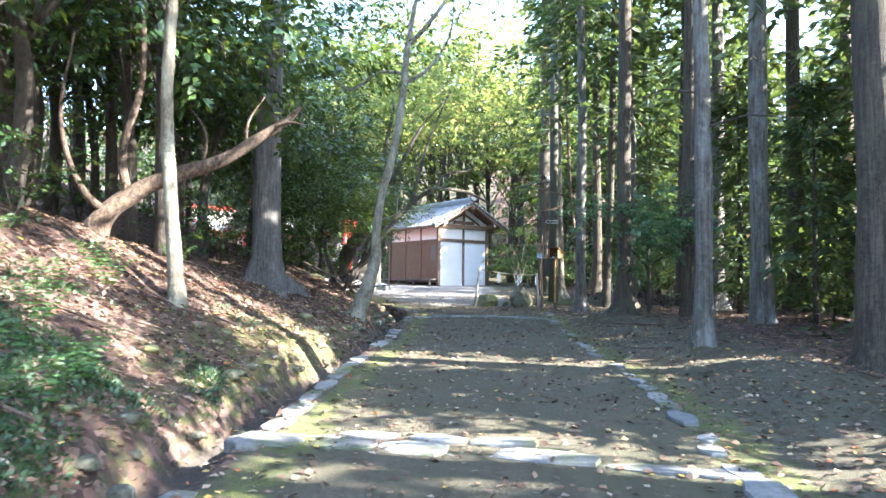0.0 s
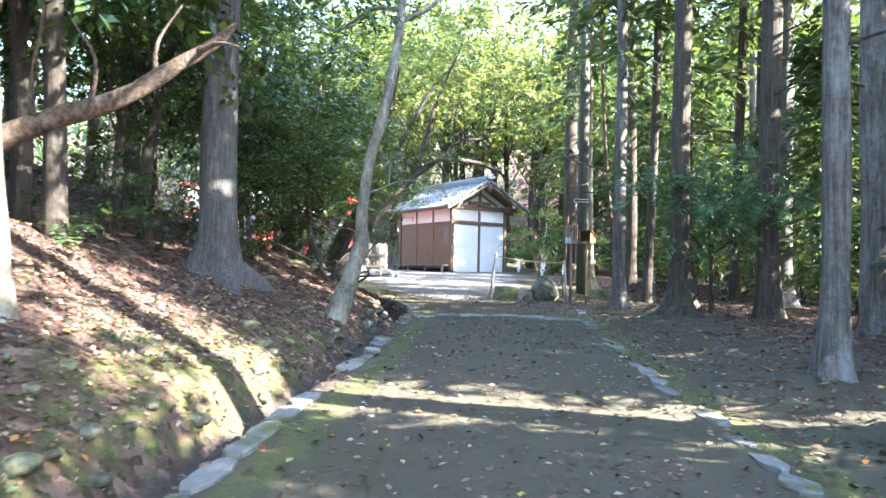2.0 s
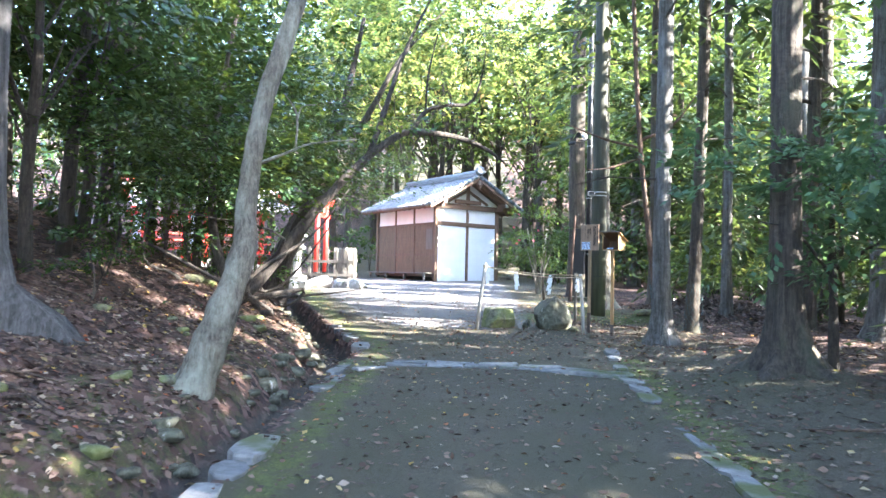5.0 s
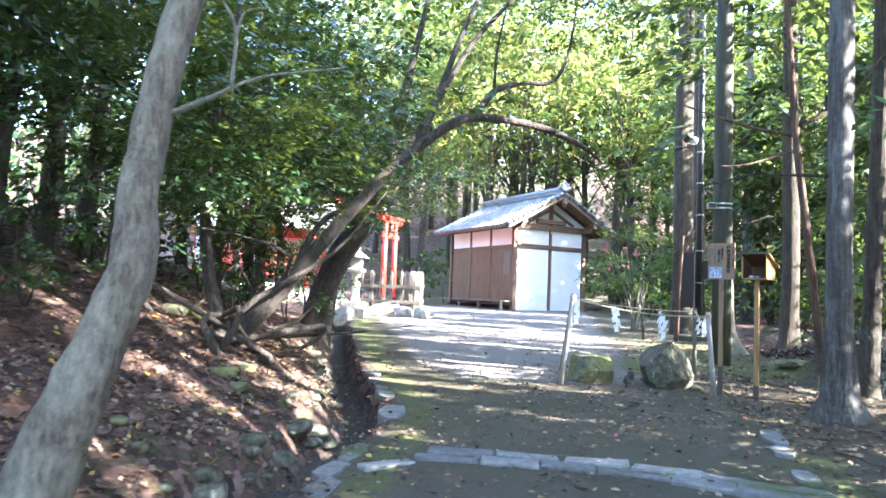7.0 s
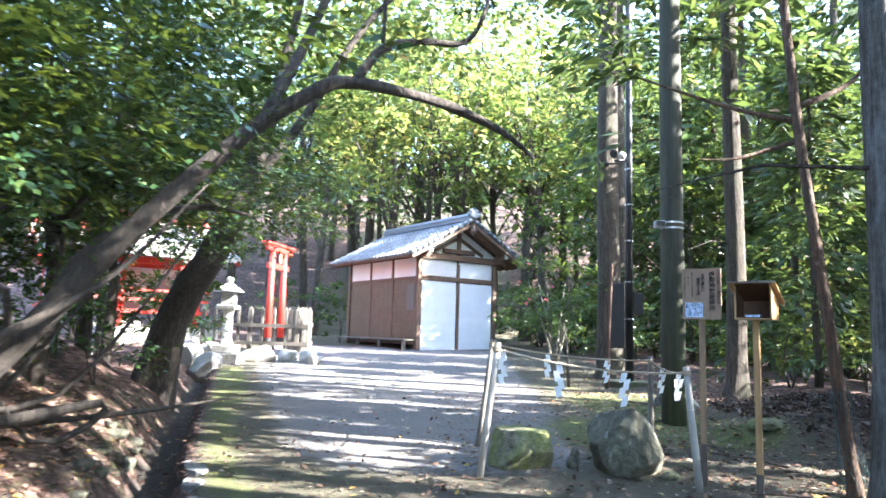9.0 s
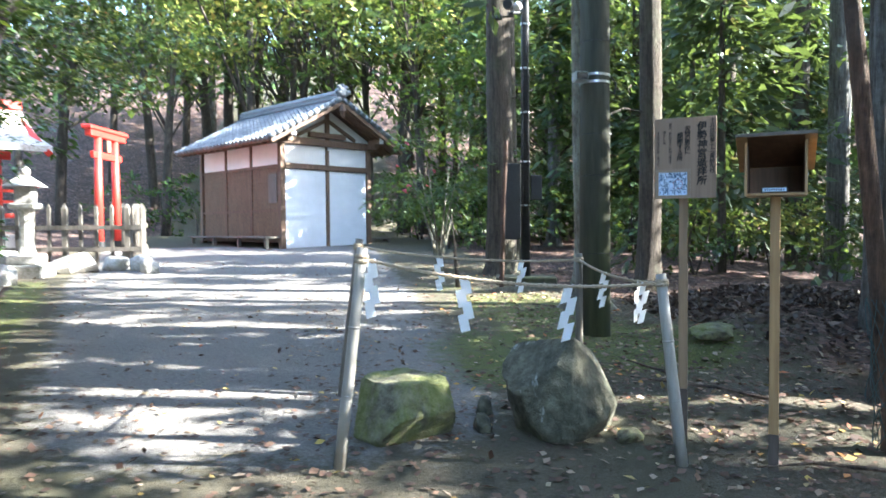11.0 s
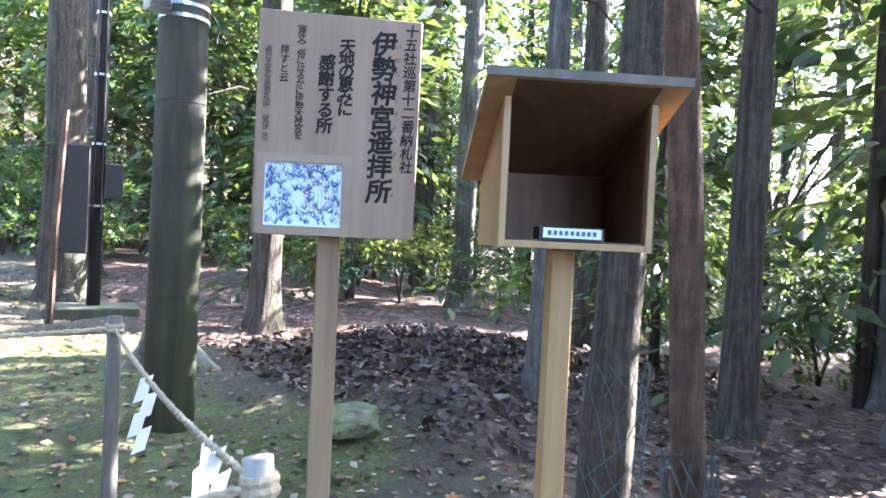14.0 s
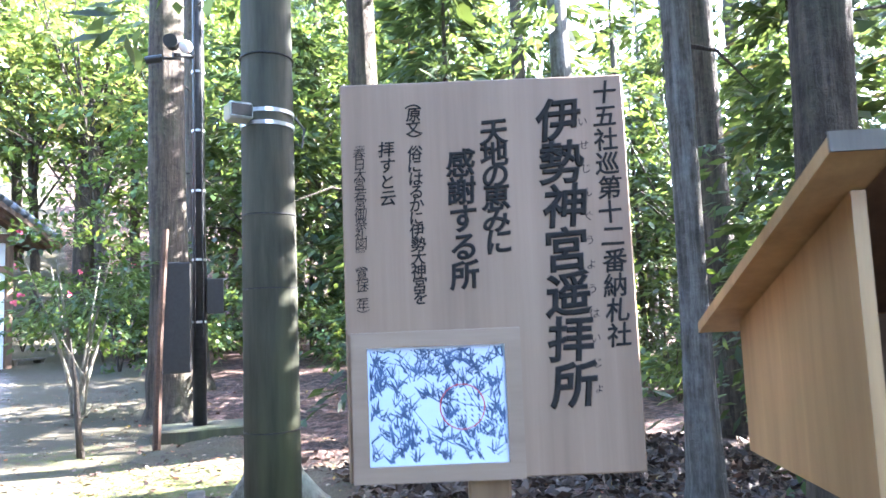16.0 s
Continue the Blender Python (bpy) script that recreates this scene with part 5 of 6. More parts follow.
def votive_box():
    s = holder("votive_box", BOX, "open-fronted honey-coloured wooden box with a sloping roof on a post", "box")
    W, D, H, B = 0.15, 0.30, 0.285, 0.165      # half width, depth, front height, back height
    t = 0.013

    def side(x0, x1):
        bm = bmesh.new()
        pr = [(0, 0), (D, 0.0), (D, B), (0, H)]
        a = [bm.verts.new((x0, y, z)) for y, z in pr]
        b = [bm.verts.new((x1, y, z)) for y, z in pr]
        bm.faces.new(a)
        bm.faces.new(b[::-1])
        for i in range(4):
            bm.faces.new((a[i], b[i], b[(i + 1) % 4], a[(i + 1) % 4]))
        bmesh.ops.recalc_face_normals(bm, faces=bm.faces)
        return bm

    part("side_panel", side(-W, -W + t), BOX_WOOD, s)
    part("side_panel", side(W - t, W), BOX_WOOD, s)
    part("floor_board", box_bm(-W + t, 0.002, 0, W - t, D - 0.002, t, bevel=0.001), BOX_WOOD, s)
    part("back_panel", box_bm(-W + t, D - t, t, W - t, D - 0.001, B - 0.004), BOX_WOOD, s)
    # thin added sheets whose dark colour deepens the shade inside the box
    part("back_shade_lining", box_bm(-W + t + 0.004, D - t - 0.006, t + 0.004, W - t - 0.004, D - t - 0.001, B + 0.003), BOX_SHADE, s, "dark stained inside wall, darkened further for the box's shade")
    part("floor_shade_lining", box_bm(-W + t + 0.004, 0.014, t + 0.0005, W - t - 0.004, D - t - 0.007, t + 0.0035), BOX_SHADE, s)
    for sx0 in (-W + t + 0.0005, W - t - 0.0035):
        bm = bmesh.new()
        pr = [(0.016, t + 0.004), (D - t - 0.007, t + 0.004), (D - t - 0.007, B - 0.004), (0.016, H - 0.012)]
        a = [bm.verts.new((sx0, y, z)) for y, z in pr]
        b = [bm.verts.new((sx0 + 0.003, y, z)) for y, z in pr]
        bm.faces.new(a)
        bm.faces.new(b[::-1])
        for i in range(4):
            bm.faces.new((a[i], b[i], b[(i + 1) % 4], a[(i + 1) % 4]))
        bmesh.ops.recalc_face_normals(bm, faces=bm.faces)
        part("side_shade_lining", bm, BOX_SHADE, s)
    bm = bmesh.new()
    x = W + 0.042
    sl = (B - H) / D
    f0, f1 = -0.055, D + 0.04
    pr = [(f0, H + sl * f0 + 0.002), (f1, H + sl * f1 + 0.002), (f1, H + sl * f1 + 0.016), (f0, H + sl * f0 + 0.016)]
    a = [bm.verts.new((-x, y, z)) for y, z in pr]
    b = [bm.verts.new((x, y, z)) for y, z in pr]
    bm.faces.new(a)
    bm.faces.new(b[::-1])
    for i in range(4):
        bm.faces.new((a[i], b[i], b[(i + 1) % 4], a[(i + 1) % 4]))
    bmesh.ops.recalc_face_normals(bm, faces=bm.faces)
    roof = part("roof", bm, BOX_WOOD, s, "sloping board roof with grey weathered edge")
    part("roof_edge", box_bm(-x - 0.001, f0 - 0.004, H + sl * f0 + 0.002, x + 0.001, f0 - 0.0005, H + sl * f0 + 0.019), GREY_WOOD, roof)
    # added sheet under the roof, with the underside's shade in its colour
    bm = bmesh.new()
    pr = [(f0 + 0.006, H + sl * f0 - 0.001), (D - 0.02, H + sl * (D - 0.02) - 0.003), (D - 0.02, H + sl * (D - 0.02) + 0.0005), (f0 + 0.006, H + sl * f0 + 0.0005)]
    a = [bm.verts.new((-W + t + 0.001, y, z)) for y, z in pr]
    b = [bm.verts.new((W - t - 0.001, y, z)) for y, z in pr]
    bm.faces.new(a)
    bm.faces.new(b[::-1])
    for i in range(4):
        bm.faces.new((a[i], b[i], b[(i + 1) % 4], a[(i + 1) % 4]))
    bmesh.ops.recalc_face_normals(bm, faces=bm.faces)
    part("roof_shade_lining", bm, BOX_SHADE, roof)
    low = ground_z(3.31, 19.4) - 2.433
    part("post", box_bm(-0.025, 0.09, -1.3, 0.025, 0.14, -0.001, bevel=0.003), BOX_WOOD, s)
    part("post_foot", box_bm(-0.026, 0.089, low - 0.1, 0.026, 0.141, -1.301, bevel=0.003), WET_WOOD, s, "dark damp lower part of the post")
    tray = part("label_holder", box_bm(-0.07, 0.012, t + 0.001, 0.06, 0.06, t + 0.03, bevel=0.002), DARK_PLASTIC, s, "small black tray")
    plate = part("label_plate", box_bm(-0.062, 0.007, t + 0.008, 0.052, 0.0118, t + 0.027), MAP_PAPER, tray, "white label with a line of blue writing")
    bm = bmesh.new()
    for i in range(9):
        box(bm, -0.053 + i * 0.011, 0.0064, t + 0.013, -0.053 + i * 0.011 + 0.007, 0.0068, t + 0.022)
    part("label_writing", bm, BLUE_INK, plate)


votive_box()

# ---- hut ----
HA = math.degrees(math.atan2(2.1, 2.88))
HUT_Z = 1.58
HUT = pose(-0.38, 38.7, HUT_Z, 0, 0, HA)             # x along the front, y to the back, z up from the door sill
HW, HD = 3.57, 5.3


def hut():
    h = holder("shrine_hut", HUT, "wooden shrine hut with white front doors and tiled gable roof", "building")
    # posts and beams
    for x in (0, HW):
        for y in (0, HD):
            part("corner_post", box_bm(x - 0.09, y - 0.09, -0.1, x + 0.09, y + 0.09, 3.45, bevel=0.01), TIMBER, h)
    part("centre_post", box_bm(HW / 2 - 0.06, -0.07, 0.0, HW / 2 + 0.06, 0.06, 3.3, bevel=0.008), TIMBER, h)
    part("sill_beam", box_bm(0.09, -0.06, -0.1, HW - 0.09, 0.08, 0.0, bevel=0.008), TIMBER, h)
    part("lintel_beam", box_bm(0.09, -0.085, 2.62, HW - 0.09, 0.07, 2.8, bevel=0.01), TIMBER, h)
    part("tie_beam", box_bm(-0.55, -0.12, 3.42, HW + 0.55, 0.1, 3.66, bevel=0.015), TIMBER, h)
    for x0, x1 in ((0.09, HW / 2 - 0.06), (HW / 2 + 0.06, HW - 0.09)):
        d = part("door", box_bm(x0 + 0.012, -0.02, 0.012, x1 - 0.012, 0.025, 2.61, bevel=0.004), WHITE_DOOR, h, "white painted sliding door")
        part("wall_panel", box_bm(x0, 0.0, 2.8, x1, 0.04, 3.42), PLASTER, h)
    # closed walls behind
    part("rear_wall", box_bm(0.09, HD - 0.04, -0.1, HW - 0.09, HD + 0.02, 3.45), PLASTER, h)
    part("floor_slab", box_bm(0.1, 0.09, -0.09, HW - 0.1, HD - 0.05, -0.02), TIMBER, h)
    # side walls: lattice below, plaster above
    for sx, out in ((0, -1), (HW, 1)):
        n = 3
        for i in range(n):
            y0, y1 = 0.09 + i * (HD - 0.18) / n, 0.09 + (i + 1) * (HD - 0.18) / n
            if i:
                part("side_post", box_bm(sx - 0.06, y0 - 0.06, 0.25, sx + 0.06, y0 + 0.06, 3.45, bevel=0.008), TIMBER, h)
            part("wall_panel", box_bm(sx - 0.02, y0 + 0.06, 2.75, sx + 0.02, y1 - 0.06, 3.45), PLASTER, h)
            p = part("lattice_panel", box_bm(sx - 0.015, y0 + 0.06, 0.3, sx + 0.015, y1 - 0.06, 2.66), LATTICE, h, "reddish wooden panel with fine slats")
            for k in range(14):
                z = 0.36 + k * 0.165
                part("slat", box_bm(sx + out * 0.016, y0 + 0.07, z, sx + out * 0.045, y1 - 0.07, z + 0.07), LATTICE, p)
        part("side_lintel", box_bm(sx - 0.07, 0.09, 2.66, sx + 0.07, HD - 0.09, 2.75), TIMBER, h)
        part("side_rail", box_bm(sx - 0.065, 0.09, 1.22, sx + 0.065, HD - 0.09, 1.3), TIMBER, h)
        part("side_rail", box_bm(sx - 0.065, 0.09, 0.22, sx + 0.065, HD - 0.09, 0.3), TIMBER, h)
        part("wall_plate", box_bm(sx - 0.1, -0.55, 3.45, sx + 0.1, HD + 0.1, 3.62, bevel=0.01), TIMBER, h)
    # paper notice at the front corner
    part("paper_notice", box_bm(-0.11, 0.12, 1.5, -0.095, 0.62, 2.45), GREY_WOOD, h, "pale wooden notice at the corner")
    # bench along the side
    part("bench_top", box_bm(-0.62, 0.0, 0.36, -0.13, HD, 0.42, bevel=0.01), GREY_WOOD, h)
    for y in (0.1, 1.8, 3.5, 5.1):
        part("bench_leg", box_bm(-0.58, y - 0.05, -0.12, -0.48, y + 0.05, 0.36), GREY_WOOD, h)
    # gable
    apex, eave, over, front = 4.92, 3.42, 0.98, 0.85
    half = HW / 2 + over
    rise = apex - eave
    cx = HW / 2
    part("king_post", box_bm(cx - 0.07, -0.09, 3.66, cx + 0.07, 0.05, apex - 0.3), TIMBER, h)
    part("gable_wall", link_gable(cx, rise, half, apex), PLASTER, h)
    part("collar_beam", box_bm(cx - 0.75, -0.13, 3.7, cx + 0.75, 0.06, 3.88, bevel=0.02), TIMBER, h)
    for sg in (-1, 1):
        part("brace", beam_bm((cx + sg * 1.2, -0.02, 3.72), (cx + sg * 0.06, -0.02, 4.3), 0.12, 0.1), TIMBER, h)
        for y, th in ((-front, 0.26), (-0.35, 0.14)):
            part("barge_board", beam_bm((cx + sg * (half - 0.05), y, eave - 0.02), (cx, y, apex - 0.06), th, 0.09), TIMBER, h)
        part("purlin_end", box_bm(cx + sg * (HW / 2 + 0.02) - 0.08, -front + 0.1, 3.62, cx + sg * (HW / 2 + 0.02) + 0.08, -0.13, 3.8), TIMBER, h)
        part("white_beam_end", box_bm(cx + sg * (HW / 2 + 0.02) - 0.085, -front + 0.085, 3.615, cx + sg * (HW / 2 + 0.02) + 0.085, -front + 0.099, 3.805), PLASTER, h, "white painted beam end")
    part("ridge_purlin", box_bm(cx - 0.09, -front + 0.08, apex - 0.34, cx + 0.09, HD + 0.12, apex - 0.12), TIMBER, h)
    pend = bmesh.new()
    tube(pend, [(cx, -front - 0.06, apex - 0.18), (cx, -front - 0.08, apex - 0.4), (cx, -front - 0.06, apex - 0.62)], [0.09, 0.13, 0.03], 8)
    part("gable_pendant", pend, TIMBER, h)
    # roof
    length = HD + 0.15 + front
    slope = math.hypot(half, rise)
    for sg in (-1, 1):
        m = Matrix.Translation((cx, -front, apex)) @ Matrix.Rotation(sg * math.atan2(rise, half), 4, "Y")
        roof = part("roof_slope", box_bm(0, 0, -0.1, sg * slope, length, 0.0), TIMBER, h, at=m)
        for k in range(int(length / 0.42)):
            part("rafter", box_bm(sg * 0.15, 0.12 + k * 0.42, -0.19, sg * (slope - 0.06), 0.2 + k * 0.42, -0.102), TIMBER, roof)
        cols, rows_n = 26, 10
        cw, rl = length / cols, slope / rows_n
        if sg < 0:
            tile = link_mesh("roof_tile", tile_bm(rl, cw, sg), TILE)
            for i in range(rows_n):
                for j in range(cols):
                    o = new("roof_tile", tile)
                    o.parent = roof
                    o.matrix_basis = pose(sg * i * rl, j * cw, 0.0)
        else:
            bm = bmesh.new()
            for i in range(rows_n):
                for j in range(cols):
                    tile_bm(rl, cw, sg, bm, (sg * i * rl, j * cw, 0.0))
            o = part("roof_tile_field", bm, TILE_JOINED, roof)
            o["kind"] = "stuff"
        # rake tiles along the front edge
        for k in range(12):
            bm = bmesh.new()
            cyl(bm, (sg * (k + 0.05) * slope / 12, -0.02, 0.05), (sg * (k + 0.98) * slope / 12, -0.02, 0.03), 0.09, 10, 0.1)
            part("rake_tile", bm, TILE, roof, smooth=True)
        for j in range(cols):
            bm = bmesh.new()
            cyl(bm, (sg * (slope + 0.0), (j + 0.5) * cw, 0.035), (sg * (slope + 0.03), (j + 0.5) * cw, 0.035), 0.075, 10)
            part("eave_disc", bm, TILE, roof)
    for k, (w, z0, z1) in enumerate(((0.17, 0.02, 0.1), (0.13, 0.103, 0.16), (0.16, 0.163, 0.22))):
        part("ridge_course", box_bm(cx - w, -front - 0.02, apex + z0, cx + w, HD + 0.17, apex + z1, bevel=0.012), TILE, h)
    bm = bmesh.new()
    cyl(bm, (cx, -front - 0.05, apex + 0.25), (cx, HD + 0.18, apex + 0.25), 0.085, 10)
    part("ridge_cap", bm, TILE, h, smooth=True)
    bm = bmesh.new()
    for a in range(5):
        t = radians(-70 + a * 35)
        tube(bm, [(cx, -front - 0.07, apex + 0.15), (cx + 0.3 * math.sin(t), -front - 0.08, apex + 0.15 + 0.34 * math.cos(t))], [0.13, 0.07], 8)
    part("ridge_end_ornament", bm, TILE, h)


def link_gable(cx, rise, half, apex):
    bm = bmesh.new()
    zs = 3.66
    w = (apex - 0.2 - zs) * half / rise
    for y in (0.0, 0.03):
        bm.faces.new([bm.verts.new(v) for v in ((cx - w, y, zs), (cx + w, y, zs), (cx, y, apex - 0.2))])
    return bm


def beam_bm(a, b, depth, wide):
    """A straight beam between two points, depth upright, wide along y."""
    a, b = Vector(a), Vector(b)
    d = b - a
    ang = math.atan2(d.z, d.x)
    m = Matrix.Translation(a) @ Matrix.Rotation(-ang, 4, "Y")
    return box(bmesh.new(), 0, -wide / 2, -depth / 2, d.length, wide / 2, depth / 2, 0.01, m)


def tile_bm(rl, cw, sg, bm=None, off=(0, 0, 0)):
    """One pan-and-roll roof tile."""
    bm = bm or bmesh.new()
    prof = [(0.0, 0.02), (0.18, 0.012), (0.5, 0.014), (0.62, 0.03), (0.72, 0.07), (0.84, 0.075), (0.95, 0.045), (1.0, 0.02)]
    ox, oy, oz = off
    a = [bm.verts.new((ox + sg * -0.02, oy + y * cw, oz + z * 0.75)) for y, z in prof]
    b = [bm.verts.new((ox + sg * (rl + 0.01), oy + y * cw, oz + z + 0.022)) for y, z in prof]
    c = [bm.verts.new((ox + sg * (rl + 0.01), oy + y * cw, oz + z * 0.75 - 0.004)) for y, z in prof]
    for i in range(len(prof) - 1):
        bm.faces.new((a[i], a[i + 1], b[i + 1], b[i]))
        bm.faces.new((b[i], b[i + 1], c[i + 1], c[i]))
    return bm


hut()
plinth = holder("hut_plinth", HUT, "low stone plinth under the hut", "plinth", kind="structure")
part("plinth_slab", box_bm(-1.1, -3.3, -0.5, HW + 3.2, HD + 1.2, -0.12, bevel=0.02), GRANITE, plinth)
side_bench = holder("low_bench", HUT @ pose(HW + 0.9, 0.6, -0.12), "low grey wooden bench beside the hut", "bench")
part("seat", box_bm(-0.4, -0.2, 0.36, 0.6, 0.2, 0.42, bevel=0.01), GREY_WOOD, side_bench)
for x in (-0.3, 0.5):
    part("leg", box_bm(x - 0.05, -0.16, 0, x + 0.05, 0.16, 0.36), GREY_WOOD, side_bench)


# ---- red gate, fence, lantern, shrine ----
def red_gate(x, y, turn, w, height):
    z = ground_z(x, y)
    g = holder("torii_gate", pose(x, y, z, 0, 0, turn), "vermilion painted wooden shrine gate", "gate")
    for s in (-1, 1):
        bm = bmesh.new()
        cyl(bm, (s * w / 2, 0, 0), (s * w / 2 * 0.92, 0, height - 0.2), 0.13, 14, 0.11)
        part("pillar", bm, VERMILION, g, smooth=True)
        bm = bmesh.new()
        cyl(bm, (s * w / 2, 0, -0.1), (s * w / 2, 0, 0.3), 0.16, 14)
        part("pillar_foot", bm, DARK_PLASTIC, g)
    part("tie_rail", box_bm(-w / 2 - 0.3, -0.06, height - 0.85, w / 2 + 0.3, 0.06, height - 0.65, bevel=0.01), VERMILION, g)
    part("lintel", box_bm(-w / 2 - 0.5, -0.11, height - 0.22, w / 2 + 0.5, 0.11, height - 0.02, bevel=0.02), VERMILION, g)
    part("cap_rail", box_bm(-w / 2 - 0.6, -0.15, height - 0.018, w / 2 + 0.6, 0.15, height + 0.1, bevel=0.02), VERMILION, g)
    part("plaque", box_bm(-0.12, -0.09, height - 0.62, 0.12, -0.065, height - 0.25), TIMBER, g)


red_gate(-5.65, 38.8, 79, 1.1, 3.65)


def paling(x0, y0, x1, y1):
    f = holder("wooden_fence", Matrix(), "weathered grey paling fence before the shrine", "fence")
    a, b = Vector((x0, y0)), Vector((x1, y1))
    L = (b - a).length
    t = math.degrees(math.atan2(y1 - y0, x1 - x0))
    n = int(L / 0.34)
    for i in range(n + 1):
        p = a.lerp(b, i / n)
        z = ground_z(p.x, p.y)
        k = 0.055 if i % 4 == 0 else 0.035
        bm = box_bm(-k, -k, -0.1, k, k, 1.35)
        top = bmesh.ops.create_cone(bm, cap_ends=True, segments=4, radius1=k * 1.41, radius2=0.0, depth=0.12, matrix=Matrix.Translation((0, 0, 1.41)) @ Matrix.Rotation(math.pi / 4, 4, "Z"))
        part("post", bm, GREY_WOOD, f, at=pose(p.x, p.y, z, 0, 0, t))
    c = (a + b) / 2
    for h in (0.35, 0.85):
        part("rail", box_bm(-L / 2, -0.1, h, L / 2, -0.048, h + 0.1), GREY_WOOD, f, at=pose(c.x, c.y, ground_z(c.x, c.y), 0, 0, t))


paling(-6.3, 33.2, -3.2, 33.0)
paling(-3.2, 33.0, -4.6, 36.5)


def lantern(x, y):
    z = ground_z(x, y)
    s = holder("stone_lantern", pose(x, y, z), "weathered granite lantern on a stepped base", "lantern")
    part("base", box_bm(-0.4, -0.4, -0.1, 0.4, 0.4, 0.25, bevel=0.03), GRANITE, s)
    part("plinth", box_bm(-0.28, -0.28, 0.25, 0.28, 0.28, 0.45, bevel=0.03), GRANITE, s)
    bm = bmesh.new()
    tube(bm, [(0, 0, 0.45), (0, 0, 0.6), (0, 0, 1.2), (0, 0, 1.35)], [0.17, 0.13, 0.125, 0.17], 10)
    part("shaft", bm, GRANITE, s)
    part("platform", box_bm(-0.25, -0.25, 1.35, 0.25, 0.25, 1.47, bevel=0.03), GRANITE, s)
    part("light_chamber", box_bm(-0.16, -0.16, 1.47, 0.16, 0.16, 1.8, bevel=0.02), GRANITE, s)
    bm = bmesh.new()
    bmesh.ops.create_cone(bm, cap_ends=True, segments=4, radius1=0.45, radius2=0.1, depth=0.22, matrix=Matrix.Translation((0, 0, 1.91)) @ Matrix.Rotation(math.pi / 4, 4, "Z"))
    part("cap", bm, GRANITE, s)
    bm = bmesh.new()
    bmesh.ops.create_uvsphere(bm, u_segments=10, v_segments=8, radius=0.1, matrix=Matrix.Translation((0, 0, 2.1)))
    part("finial", bm, GRANITE, s, smooth=True)


lantern(-4.9, 31.0)


def small_shrine(x, y, turn):
    z = ground_z(x, y) + 0.3
    s = holder("red_shrine", pose(x, y, z, 0, 0, turn), "small vermilion shrine with pale bark roof behind the trees", "shrine")
    part("stone_base", box_bm(-1.8, -1.5, -0.7, 1.8, 1.5, 0.15, bevel=0.04), GRANITE, s)
    for a in (-1.2, 1.2):
        for b in (-0.9, 0.9):
            bm = bmesh.new()
            cyl(bm, (a, b, 0.15), (a, b, 2.3), 0.11, 12)
            part("pillar", bm, VERMILION, s, smooth=True)
    part("floor", box_bm(-1.5, -1.2, 0.6, 1.5, 1.2, 0.72), VERMILION, s)
    part("back_wall", box_bm(-1.2, 0.86, 0.72, 1.2, 0.94, 2.2), PLASTER, s)
    part("side_wall", box_bm(-1.24, -0.8, 0.72, -1.16, 0.8, 2.2), PLASTER, s)
    part("side_wall", box_bm(1.16, -0.8, 0.72, 1.24, 0.8, 2.2), PLASTER, s)
    for b in (-0.95, 0.95):
        part("beam", box_bm(-1.5, b - 0.09, 2.2, 1.5, b + 0.09, 2.42, bevel=0.01), VERMILION, s)
    for zz in (1.0, 1.3):
        part("handrail", box_bm(-1.5, -1.22, zz, 1.5, -1.14, zz + 0.08), VERMILION, s)
    bm = bmesh.new()
    P = [(-2.3, 2.35), (-1.3, 2.7), (-0.5, 3.2), (0, 3.6), (0.5, 3.2), (1.3, 2.7), (2.3, 2.35)]
    top = [(y, z + 0.16) for y, z in P]
    ring = P + top[::-1]
    va, vb = [bm.verts.new((-2.1, y, z)) for y, z in ring], [bm.verts.new((2.1, y, z)) for y, z in ring]
    n = len(ring)
    for i in range(n):
        bm.faces.new((va[i], va[(i + 1) % n], vb[(i + 1) % n], vb[i]))
    for i in range(len(P) - 1):
        for v in (va, vb):
            bm.faces.new((v[i], v[i + 1], v[n - 2 - i], v[n - 1 - i]))
    bmesh.ops.recalc_face_normals(bm, faces=bm.faces)
    part("roof", bm, BARK_ROOF, s)
    for a in (-2.0, 2.0):
        part("barge_board", beam_x((a, -2.3, 2.32), (a, 0, 3.56)), VERMILION, s)
        part("barge_board", beam_x((a, 2.3, 2.32), (a, 0, 3.56)), VERMILION, s)
    part("ridge", box_bm(-2.1, -0.15, 3.72, 2.1, 0.15, 3.95, bevel=0.02), VERMILION, s)


def beam_x(a, b):
    return tube(bmesh.new(), [a, b], [0.11, 0.11], 4)


small_shrine(-9.3, 36.5, 40)
small_shrine(-13.5, 40.0, 40)
for i, (x, y, sx, sz) in enumerate([(-4.2, 31.6, 0.5, 0.3), (-3.6, 32.2, 0.35, 0.22), (-3.0, 32.0, 0.3, 0.25), (-5.5, 31.5, 0.45, 0.4), (-2.7, 31.4, 0.28, 0.22), (-4.9, 29.7, 0.5, 0.5), (-5.6, 30.3, 0.45, 0.45)]):
    boulder("wall_rock", "pale mossy rock of the low terrace wall", x, y, sx, sx * 0.8, sz, GRANITE, i + 11, (0.9, 0.9, 0.8))


